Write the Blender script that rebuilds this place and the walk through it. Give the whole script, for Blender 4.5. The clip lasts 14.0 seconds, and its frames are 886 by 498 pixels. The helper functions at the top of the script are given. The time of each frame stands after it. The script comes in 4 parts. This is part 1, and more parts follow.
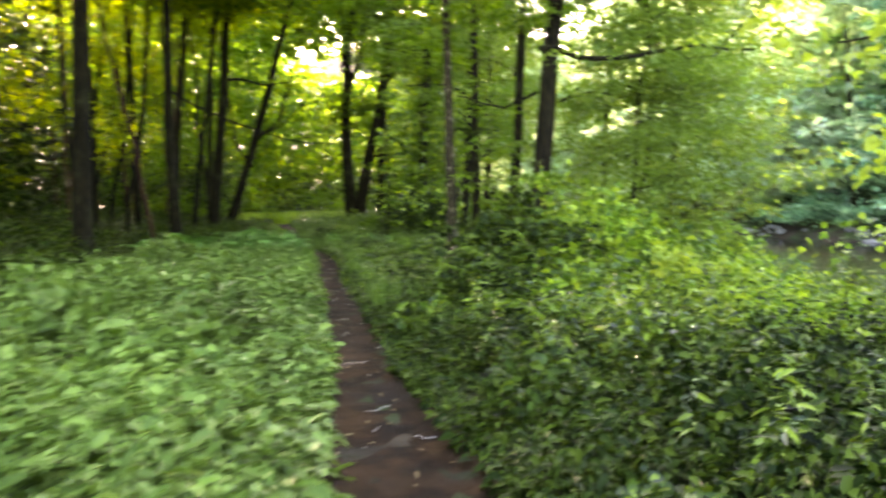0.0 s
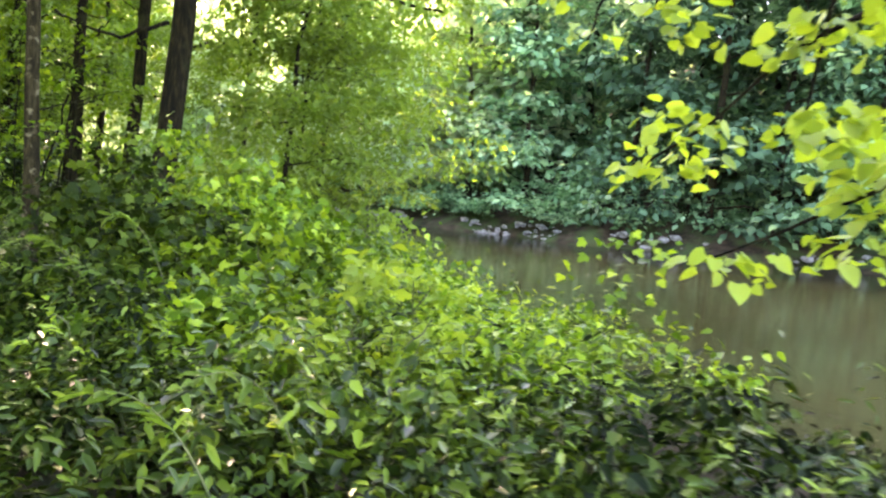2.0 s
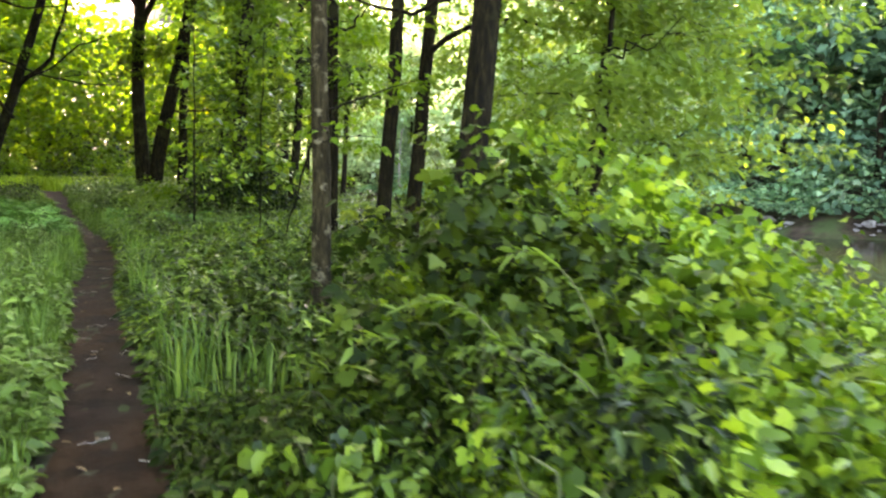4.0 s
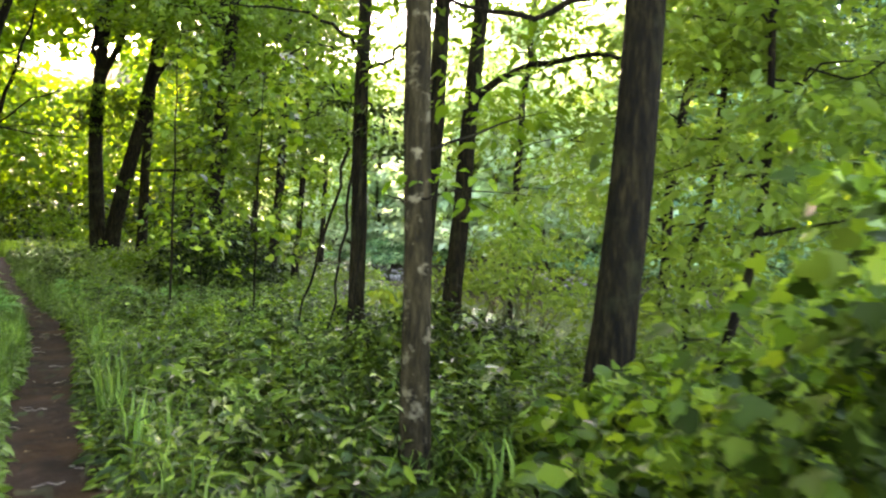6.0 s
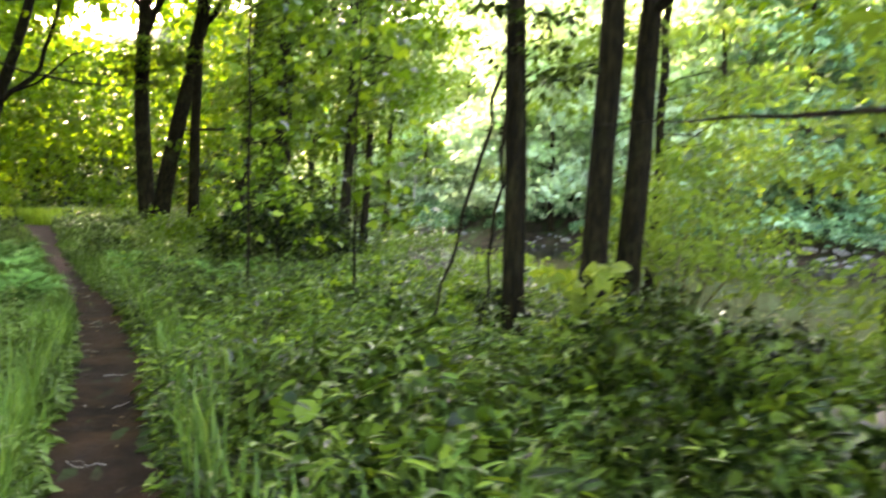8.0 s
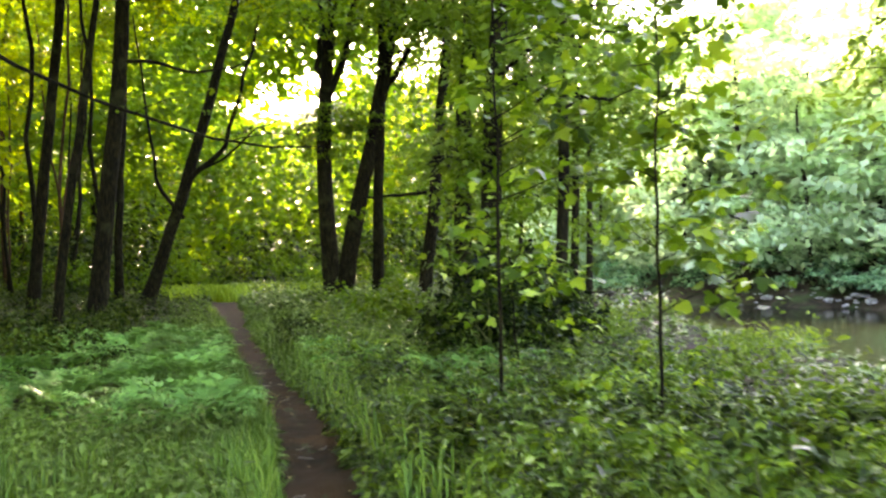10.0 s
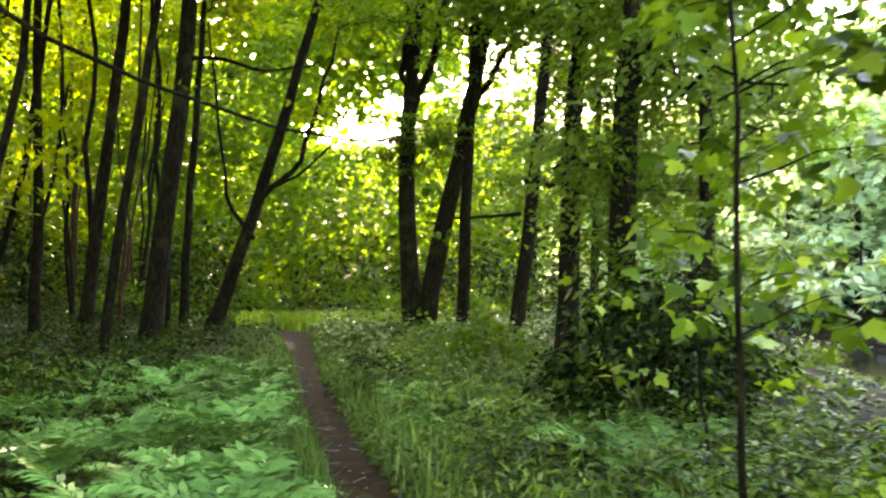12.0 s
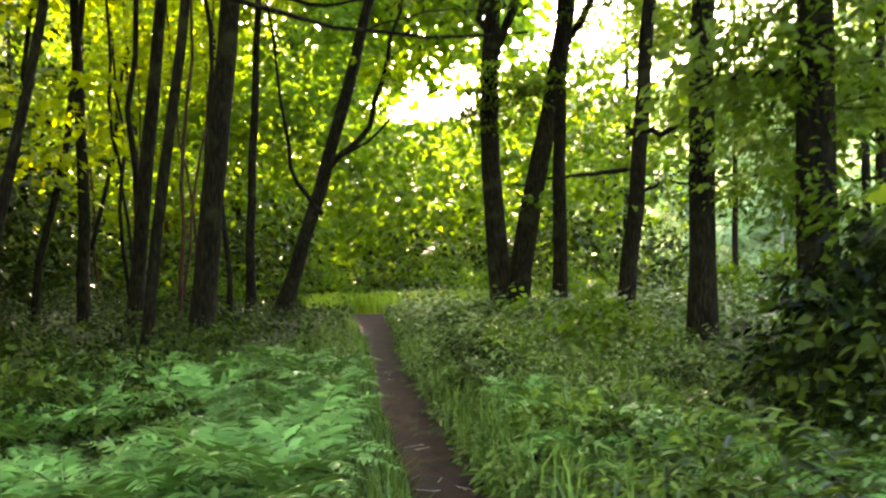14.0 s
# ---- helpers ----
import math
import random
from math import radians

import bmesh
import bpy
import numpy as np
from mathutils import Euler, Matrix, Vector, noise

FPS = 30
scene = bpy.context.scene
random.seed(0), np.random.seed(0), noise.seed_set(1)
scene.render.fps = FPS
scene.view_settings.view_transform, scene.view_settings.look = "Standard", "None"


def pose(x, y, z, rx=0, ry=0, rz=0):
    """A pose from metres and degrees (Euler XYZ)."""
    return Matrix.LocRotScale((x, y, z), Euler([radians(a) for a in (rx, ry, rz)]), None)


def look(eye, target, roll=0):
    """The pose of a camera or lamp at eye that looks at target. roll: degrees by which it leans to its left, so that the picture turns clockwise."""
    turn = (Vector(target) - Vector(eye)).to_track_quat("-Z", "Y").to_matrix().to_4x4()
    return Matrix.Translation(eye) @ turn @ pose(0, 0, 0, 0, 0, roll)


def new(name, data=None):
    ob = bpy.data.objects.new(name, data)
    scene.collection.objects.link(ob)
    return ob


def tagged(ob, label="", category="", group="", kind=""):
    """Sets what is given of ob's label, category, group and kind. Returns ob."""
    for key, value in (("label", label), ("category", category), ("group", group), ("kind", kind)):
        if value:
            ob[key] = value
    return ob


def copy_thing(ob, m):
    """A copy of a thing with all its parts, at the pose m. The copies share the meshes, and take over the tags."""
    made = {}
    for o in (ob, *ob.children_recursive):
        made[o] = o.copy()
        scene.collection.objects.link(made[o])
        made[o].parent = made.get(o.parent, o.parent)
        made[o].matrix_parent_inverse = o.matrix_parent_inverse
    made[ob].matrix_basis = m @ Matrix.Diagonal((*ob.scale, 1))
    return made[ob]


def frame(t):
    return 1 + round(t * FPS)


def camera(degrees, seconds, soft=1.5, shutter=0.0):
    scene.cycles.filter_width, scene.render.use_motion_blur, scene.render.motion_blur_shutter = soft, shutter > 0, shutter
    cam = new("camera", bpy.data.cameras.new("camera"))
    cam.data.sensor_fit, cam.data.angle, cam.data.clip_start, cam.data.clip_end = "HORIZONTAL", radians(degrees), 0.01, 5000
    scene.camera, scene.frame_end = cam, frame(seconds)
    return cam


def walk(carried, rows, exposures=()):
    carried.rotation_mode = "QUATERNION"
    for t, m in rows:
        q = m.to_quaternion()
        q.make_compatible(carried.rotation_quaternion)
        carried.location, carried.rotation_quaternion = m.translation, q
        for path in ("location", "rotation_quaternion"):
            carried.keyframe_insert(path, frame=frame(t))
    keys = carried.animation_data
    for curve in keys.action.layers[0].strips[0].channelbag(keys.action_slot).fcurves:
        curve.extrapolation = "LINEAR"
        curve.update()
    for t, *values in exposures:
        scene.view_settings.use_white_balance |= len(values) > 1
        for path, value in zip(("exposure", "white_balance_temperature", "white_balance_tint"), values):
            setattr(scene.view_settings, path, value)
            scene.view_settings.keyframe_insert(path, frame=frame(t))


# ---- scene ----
cam = camera(57.15, 14.0, soft=2.3, shutter=0.5)
# seconds, place in metres, turn in degrees
PATH = [
    (0.0, 0.000, 0.000, 1.461, 86.73, 1.12, -0.00),
    (0.5, 0.168, 0.749, 1.540, 85.79, 2.18, -10.15),
    (1.0, 0.286, 1.464, 1.562, 87.83, -1.55, -18.78),
    (1.5, 0.315, 2.162, 1.538, 86.77, -1.89, -22.09),
    (2.0, 0.301, 2.836, 1.499, 85.48, -3.86, -25.84),
    (2.5, 0.156, 3.551, 1.475, 84.59, -4.05, -24.49),
    (3.0, -0.061, 4.272, 1.451, 84.06, -3.41, -18.33),
    (3.5, -0.298, 4.995, 1.432, 83.75, -0.90, -15.63),
    (4.0, -0.500, 5.703, 1.468, 84.77, -0.94, -13.46),
    (6.5, -1.160, 9.232, 1.515, 90.24, -1.47, -17.09),
    (7.0, -1.245, 9.942, 1.550, 90.54, -1.26, -16.92),
    (7.5, -1.356, 10.646, 1.536, 90.38, -1.89, -16.44),
    (8.0, -1.551, 11.355, 1.450, 86.83, -0.77, -14.00),
    (8.5, -1.759, 12.088, 1.419, 84.95, 0.78, -9.61),
    (9.0, -1.951, 12.836, 1.484, 86.72, 1.00, -6.56),
    (11.5, -2.643, 16.512, 1.599, 94.27, 1.06, 1.13),
    (12.0, -2.756, 17.240, 1.554, 93.50, 0.06, 2.36),
    (12.5, -2.877, 17.982, 1.494, 93.06, -0.01, 3.63),
    (13.0, -3.031, 18.754, 1.480, 94.64, -0.90, 5.30),
    (13.5, -3.233, 19.517, 1.445, 94.32, 0.81, 6.98),
    (14.0, -3.381, 20.197, 1.398, 92.28, 1.75, 7.57),
]
EXPOSURES = [(0.0, 4.55, 7700, 30), (3.0, 4.65, 7700, 30), (8.5, 4.85, 7700, 30), (14.0, 4.88, 7700, 30)]
walk(cam, [(t, pose(x, y, z, rx, ry, rz)) for t, x, y, z, rx, ry, rz in PATH], EXPOSURES)

# ---- world, sun ----
SUN_AZ, SUN_EL = 12.0, 27.0          # degrees left of +y, degrees up
world = bpy.data.worlds.new("sky")
scene.world = world
world.use_nodes = True
wn = world.node_tree.nodes
sky = wn.new("ShaderNodeTexSky")
sky.sky_type, sky.sun_disc = "NISHITA", False
sky.sun_elevation, sky.sun_rotation = radians(SUN_EL), radians(-SUN_AZ)
sky.air_density, sky.dust_density, sky.ozone_density = 1.0, 2.0, 1.0
wn["Background"].inputs["Strength"].default_value = 0.125
world.node_tree.links.new(sky.outputs["Color"], wn["Background"].inputs["Color"])
sun_data = bpy.data.lights.new("sun", "SUN")
sun_data.energy, sun_data.angle, sun_data.color = 4.0, radians(0.6), (1.0, 0.86, 0.62)
sun = new("sun", sun_data)
sun_dir = Vector((-math.sin(radians(SUN_AZ)) * math.cos(radians(SUN_EL)), math.cos(radians(SUN_AZ)) * math.cos(radians(SUN_EL)), math.sin(radians(SUN_EL))))
sun.matrix_world = look(sun_dir * 100, (0, 0, 0))


# ---- materials ----
def material(name):
    m = bpy.data.materials.new(name)
    m.use_nodes = True
    nt = m.node_tree
    nt.nodes.clear()
    out = nt.nodes.new("ShaderNodeOutputMaterial")
    return m, nt, out


def node(nt, kind, **values):
    n = nt.nodes.new(kind)
    for k, v in values.items():
        n.inputs[k.replace("_", " ")].default_value = v
    return n


def ramp(nt, fac, stops):
    r = nt.nodes.new("ShaderNodeValToRGB")
    els = r.color_ramp.elements
    while len(els) < len(stops):
        els.new(0.5)
    for e, (p, c) in zip(els, stops):
        e.position, e.color = p, (*c, 1)
    nt.links.new(fac, r.inputs["Fac"])
    return r.outputs["Color"]


def leaf_material(name, dark, mid, light, through_tint, translucency=0.45, gloss=0.45, patch=0.5, sheen=0.16, deep=0.55, vary=0.7):
    """Leaf: each one its own tone, patches of tone over the plant, light passing through it."""
    m, nt, out = material(name)
    geo = nt.nodes.new("ShaderNodeNewGeometry")
    tone = ramp(nt, geo.outputs["Random Per Island"], [(0.10, [(m + (d - m) * vary) * deep for d, m in zip(dark, mid)]), (0.55, [c * deep for c in mid]), (0.97, [(m + (c - m) * vary) * deep for c, m in zip(light, mid)])])
    big = node(nt, "ShaderNodeTexNoise", Scale=patch, Detail=2.0)
    nt.links.new(geo.outputs["Position"], big.inputs["Vector"])
    hsv = node(nt, "ShaderNodeHueSaturation")
    mr = nt.nodes.new("ShaderNodeMapRange")
    mr.inputs["From Min"].default_value, mr.inputs["From Max"].default_value = 0.3, 0.7
    mr.inputs["To Min"].default_value, mr.inputs["To Max"].default_value = 0.65, 1.35
    nt.links.new(big.outputs["Fac"], mr.inputs["Value"])
    nt.links.new(mr.outputs["Result"], hsv.inputs["Value"])
    nt.links.new(tone, hsv.inputs["Color"])
    pb = node(nt, "ShaderNodeBsdfPrincipled", Roughness=gloss)
    pb.inputs["Specular IOR Level"].default_value = sheen
    nt.links.new(hsv.outputs["Color"], pb.inputs["Base Color"])
    mixc = nt.nodes.new("ShaderNodeMix")
    mixc.data_type, mixc.blend_type = "RGBA", "MULTIPLY"
    mixc.inputs["Factor"].default_value = 1.0
    nt.links.new(hsv.outputs["Color"], mixc.inputs[6])
    mixc.inputs[7].default_value = (*through_tint, 1)
    tr = nt.nodes.new("ShaderNodeBsdfTranslucent")
    nt.links.new(mixc.outputs[2], tr.inputs["Color"])
    ms = nt.nodes.new("ShaderNodeMixShader")
    ms.inputs["Fac"].default_value = translucency
    nt.links.new(pb.outputs[0], ms.inputs[1])
    nt.links.new(tr.outputs[0], ms.inputs[2])
    nt.links.new(ms.outputs[0], out.inputs["Surface"])
    return m


def rough_material(name, stops, scale, stretch=(1, 1, 1), bump=0.5, bump_scale=None, rough=0.9, distance=0.03, spots=None, sheen=0.12):
    """Grain at two scales with relief; spots: (colour, scale, low, high) of blotches over it."""
    m, nt, out = material(name)
    tc = nt.nodes.new("ShaderNodeTexCoord")
    mp = nt.nodes.new("ShaderNodeMapping")
    mp.inputs["Scale"].default_value = stretch
    nt.links.new(tc.outputs["Object"], mp.inputs["Vector"])
    n1 = node(nt, "ShaderNodeTexNoise", Scale=scale, Detail=8.0, Roughness=0.65)
    n2 = node(nt, "ShaderNodeTexNoise", Scale=bump_scale or scale * 5, Detail=6.0, Roughness=0.7)
    for n in (n1, n2):
        nt.links.new(mp.outputs["Vector"], n.inputs["Vector"])
    col = ramp(nt, n1.outputs["Fac"], [(0.5 + (p - 0.53) * 0.55, c) for p, c in stops])
    if spots:
        n3 = node(nt, "ShaderNodeTexNoise", Scale=spots[1], Detail=5.0, Roughness=0.6)
        nt.links.new(tc.outputs["Object"], n3.inputs["Vector"])
        fac = ramp(nt, n3.outputs["Fac"], [(spots[2], (0, 0, 0)), (spots[3], (1, 1, 1))])
        mx = nt.nodes.new("ShaderNodeMix")
        mx.data_type = "RGBA"
        nt.links.new(fac, mx.inputs["Factor"])
        nt.links.new(col, mx.inputs[6])
        mx.inputs[7].default_value = (*spots[0], 1)
        col = mx.outputs[2]
    bp = node(nt, "ShaderNodeBump", Strength=bump, Distance=distance)
    nt.links.new(n2.outputs["Fac"], bp.inputs["Height"])
    pb = node(nt, "ShaderNodeBsdfPrincipled", Roughness=rough)
    pb.inputs["Specular IOR Level"].default_value = sheen
    nt.links.new(col, pb.inputs["Base Color"])
    nt.links.new(bp.outputs["Normal"], pb.inputs["Normal"])
    nt.links.new(pb.outputs[0], out.inputs["Surface"])
    return m


M_HERB = leaf_material("herb_leaf", (0.065, 0.13, 0.018), (0.155, 0.275, 0.040), (0.30, 0.44, 0.095), (1.1, 1.1, 0.5), 0.20, 0.42, 0.6, 0.18, 0.60, 0.7)
M_FERN = leaf_material("fern_leaf", (0.085, 0.22, 0.045), (0.15, 0.36, 0.075), (0.26, 0.50, 0.12), (1.1, 1.1, 0.5), 0.24, 0.45, 0.6, 0.14, 0.92, 0.8)
M_GRASS = leaf_material("grass_blade", (0.045, 0.10, 0.018), (0.11, 0.21, 0.03), (0.23, 0.34, 0.055), (1.1, 1.1, 0.5), 0.24, 0.4, 0.5, 0.16, 0.84)
# grass with the sun at the bend put into a brighter colour
M_SUNGRASS = leaf_material("sun_toned_grass_blade", (0.10, 0.17, 0.02), (0.19, 0.30, 0.035), (0.30, 0.42, 0.06), (1.4, 1.4, 0.4), 0.5, 0.5, 0.5, 0.12, 1.1)
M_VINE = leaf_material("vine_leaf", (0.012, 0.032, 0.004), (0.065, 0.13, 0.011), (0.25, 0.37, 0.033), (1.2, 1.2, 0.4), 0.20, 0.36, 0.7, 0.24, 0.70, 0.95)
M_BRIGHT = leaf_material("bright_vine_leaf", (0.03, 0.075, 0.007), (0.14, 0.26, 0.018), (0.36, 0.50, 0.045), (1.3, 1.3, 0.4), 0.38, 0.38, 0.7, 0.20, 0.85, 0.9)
# dark leaves, for dark plants and for shade put into the colour
M_SHADE = leaf_material("dark_shade_toned_leaf", (0.014, 0.032, 0.004), (0.050, 0.098, 0.010), (0.13, 0.20, 0.020), (1.1, 1.1, 0.5), 0.2, 0.48, 0.6, 0.08, 0.55, 0.95)
# darkest leaves: the dark glossy bushes, and painted shade in the thicket
M_DEEP = leaf_material("darkest_shade_toned_leaf", (0.006, 0.016, 0.002), (0.026, 0.056, 0.007), (0.12, 0.19, 0.020), (1.0, 1.1, 0.5), 0.14, 0.48, 0.7, 0.08, 0.5, 1.0)
M_CANOPY = leaf_material("canopy_leaf", (0.07, 0.15, 0.012), (0.135, 0.25, 0.020), (0.215, 0.33, 0.030), (1.4, 1.45, 0.38), 0.5, 0.5, 0.5, 0.10, 0.66)
# low sun through the wood put into a yellow leaf colour
M_GOLD = leaf_material("sun_toned_leaf", (0.095, 0.155, 0.010), (0.18, 0.26, 0.016), (0.27, 0.35, 0.024), (1.75, 1.6, 0.2), 0.6, 0.5, 0.5, 0.08, 0.92)
M_BANK = leaf_material("bank_tree_leaf", (0.12, 0.21, 0.035), (0.20, 0.34, 0.06), (0.30, 0.44, 0.095), (1.45, 1.4, 0.55), 0.55, 0.45, 0.5, 0.14, 0.62)
M_LIME = leaf_material("broad_leaf", (0.16, 0.24, 0.035), (0.27, 0.37, 0.062), (0.38, 0.48, 0.10), (1.5, 1.45, 0.35), 0.5, 0.42, 0.5, 0.18, 0.95)
# haze over the river put into a bluish leaf colour
M_FAR = leaf_material("far_haze_tinted_leaf", (0.05, 0.12, 0.06), (0.145, 0.30, 0.15), (0.29, 0.46, 0.26), (1.25, 1.25, 0.9), 0.45, 0.6, 0.25, 0.06, 1.10, 1.0)
# shade between the far crowns put into a darker leaf
M_FAR_DARK = leaf_material("far_shade_toned_leaf", (0.03, 0.07, 0.04), (0.055, 0.125, 0.065), (0.10, 0.20, 0.10), (1.0, 1.1, 0.7), 0.3, 0.6, 0.2, 0.06, 0.95)
# thicker haze upstream painted as paler leaves
M_HAZE = leaf_material("hazed_far_leaf", (0.20, 0.31, 0.17), (0.31, 0.43, 0.255), (0.42, 0.52, 0.35), (1.25, 1.2, 0.95), 0.6, 0.6, 0.2, 0.06, 1.2)
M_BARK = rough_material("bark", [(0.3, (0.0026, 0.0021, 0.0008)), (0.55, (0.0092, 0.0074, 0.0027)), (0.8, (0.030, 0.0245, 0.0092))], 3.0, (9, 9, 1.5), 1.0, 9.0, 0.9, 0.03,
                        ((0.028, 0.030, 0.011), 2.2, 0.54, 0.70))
M_PALE_BARK = rough_material("pale_bark", [(0.3, (0.0075, 0.0060, 0.0023)), (0.55, (0.021, 0.0168, 0.0066)), (0.8, (0.047, 0.038, 0.0165))], 3.0, (7, 7, 1.6), 1.0, 9.0, 0.9, 0.02,
                             ((0.14, 0.125, 0.07), 9.0, 0.56, 0.66))
M_RED_BARK = rough_material("pine_bark", [(0.3, (0.028, 0.014, 0.007)), (0.6, (0.060, 0.031, 0.016)), (0.85, (0.11, 0.062, 0.033))], 3.0, (4, 4, 0.7), 0.8, 14.0)
M_DEADWOOD = rough_material("dead_wood", [(0.3, (0.22, 0.19, 0.16)), (0.7, (0.42, 0.38, 0.33))], 4.0, (4, 4, 1), 0.5)
M_STEM = rough_material("green_stem", [(0.3, (0.05, 0.08, 0.025)), (0.7, (0.12, 0.13, 0.05))], 6.0, (3, 3, 1), 0.3)
M_SOIL = rough_material("forest_soil", [(0.3, (0.016, 0.012, 0.008)), (0.5, (0.032, 0.024, 0.015)), (0.75, (0.06, 0.045, 0.028))], 1.3, (1, 1, 1), 0.8, 9.0, 0.95, 0.05,
                        ((0.035, 0.06, 0.018), 0.6, 0.45, 0.62))
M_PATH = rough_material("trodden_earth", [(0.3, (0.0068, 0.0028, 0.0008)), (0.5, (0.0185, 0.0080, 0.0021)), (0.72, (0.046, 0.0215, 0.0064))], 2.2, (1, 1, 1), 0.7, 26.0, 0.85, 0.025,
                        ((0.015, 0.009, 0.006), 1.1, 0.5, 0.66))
M_ROCK = rough_material("river_rock", [(0.3, (0.11, 0.105, 0.095)), (0.55, (0.22, 0.215, 0.20)), (0.8, (0.34, 0.335, 0.32))], 2.5, (1, 1, 1), 0.6, 9.0, 0.8, 0.05)
M_LITTER = leaf_material("dead_leaf", (0.20, 0.12, 0.05), (0.34, 0.24, 0.10), (0.48, 0.42, 0.20), (1.0, 0.9, 0.6), 0.2, 0.6)

# river: brown, nearly smooth, with faint ripples
M_WATER, nt, out = material("river_water")
tc = nt.nodes.new("ShaderNodeTexCoord")
mp = nt.nodes.new("ShaderNodeMapping")
mp.inputs["Scale"].default_value = (1.0, 0.35, 1.0)
nt.links.new(tc.outputs["Object"], mp.inputs["Vector"])
rip = node(nt, "ShaderNodeTexNoise", Scale=1.6, Detail=4.0, Roughness=0.55)
nt.links.new(mp.outputs["Vector"], rip.inputs["Vector"])
bmp = node(nt, "ShaderNodeBump", Strength=0.12, Distance=0.05)
nt.links.new(rip.outputs["Fac"], bmp.inputs["Height"])
silt = node(nt, "ShaderNodeTexNoise", Scale=0.15, Detail=3.0)
nt.links.new(tc.outputs["Object"], silt.inputs["Vector"])
pb = node(nt, "ShaderNodeBsdfPrincipled", Roughness=0.12, IOR=1.33)
nt.links.new(ramp(nt, silt.outputs["Fac"], [(0.3, (0.006, 0.0085, 0.0045)), (0.7, (0.010, 0.0125, 0.0075))]), pb.inputs["Base Color"])
nt.links.new(bmp.outputs["Normal"], pb.inputs["Normal"])
nt.links.new(pb.outputs[0], out.inputs["Surface"])


# ---- builders ----
rng = np.random.default_rng(7)


def mesh_np(name, V, F, mat, smooth=False):
    """A mesh from arrays of corners and quads."""
    V, F = np.asarray(V, float), np.asarray(F, int)
    me = bpy.data.meshes.new(name)
    me.vertices.add(len(V))
    me.vertices.foreach_set("co", V.ravel())
    me.loops.add(F.size)
    me.loops.foreach_set("vertex_index", F.ravel())
    me.polygons.add(len(F))
    me.polygons.foreach_set("loop_start", np.arange(len(F)) * 4)
    if smooth:
        me.polygons.foreach_set("use_smooth", np.ones(len(F), bool))
    me.materials.append(mat)
    me.update(calc_edges=True)
    return me


def part(name, V, F, mat, parent=None, label="", smooth=False):
    ob = new(name, mesh_np(name, V, F, mat, smooth))
    if parent:
        ob.parent = parent
    if label:
        tagged(ob, label)
    return ob


def join(pieces):
    Vs, Fs, n = [], [], 0
    for V, F in pieces:
        Vs.append(V)
        Fs.append(F + n)
        n += len(V)
    return np.concatenate(Vs), np.concatenate(Fs)


def unit(v):
    return v / np.maximum(np.linalg.norm(v, axis=-1, keepdims=True), 1e-9)


OVATE = np.array([(0, 0, 0), (0.27, 0.28, 0.07), (0.20, 0.68, 0.03), (0, 1, -0.12), (-0.20, 0.68, 0.03), (-0.27, 0.28, 0.07)])
ROUND = np.array([(0, 0, 0), (0.46, 0.18, 0.08), (0.42, 0.68, 0.03), (0, 1, -0.12), (-0.42, 0.68, 0.03), (-0.46, 0.18, 0.08)])
SLIM = np.array([(0, 0, 0), (0.14, 0.3, 0.04), (0.11, 0.7, 0.02), (0, 1, -0.10), (-0.11, 0.7, 0.02), (-0.14, 0.3, 0.04)])
HEART = np.array([(0, 0, 0), (0.34, -0.06, 0.05), (0.50, 0.28, 0.08), (0.42, 0.58, 0.05), (0.23, 0.84, 0.0), (0, 1.04, -0.12), (-0.23, 0.84, 0.0), (-0.42, 0.58, 0.05), (-0.50, 0.28, 0.08), (-0.34, -0.06, 0.05)])
MAPLE = np.array([(0, 0, 0), (0.36, 0.02, 0.03), (0.56, 0.46, 0.05), (0.27, 0.50, 0.03), (0.26, 0.74, 0.0), (0, 1, -0.12), (-0.26, 0.74, 0.0), (-0.27, 0.50, 0.03), (-0.56, 0.46, 0.05), (-0.36, 0.02, 0.03)])
NARROW = np.array([(0, 0, 0), (0.15, 0.42, 0.04), (0, 1, -0.10), (-0.15, 0.42, 0.04)])
SIMPLE = np.array([(0, 0, 0), (0.32, 0.45, 0.06), (0, 1, -0.08), (-0.32, 0.45, 0.06)])


def leaves(base, axis, up, length, shape=OVATE):
    """Leaves at base, pointing along axis, faces towards up: corners and quads."""
    n = len(base)
    a = unit(axis)
    side = unit(np.cross(a, up))
    nrm = np.cross(side, a)
    s = shape[None] * np.asarray(length).reshape(-1, 1, 1)
    V = base[:, None] + s[..., :1] * side[:, None] + s[..., 1:2] * a[:, None] + s[..., 2:] * nrm[:, None]
    k = len(shape)
    F = {4: [(0, 1, 2, 3)], 6: [(0, 1, 2, 3), (0, 3, 4, 5)], 10: [(0, 1, 2, 3), (0, 3, 4, 5), (0, 5, 6, 7), (0, 7, 8, 9)]}[k]
    F = np.array(F)
    return V.reshape(-1, 3), (np.arange(n)[:, None, None] * k + F[None]).reshape(-1, 4)


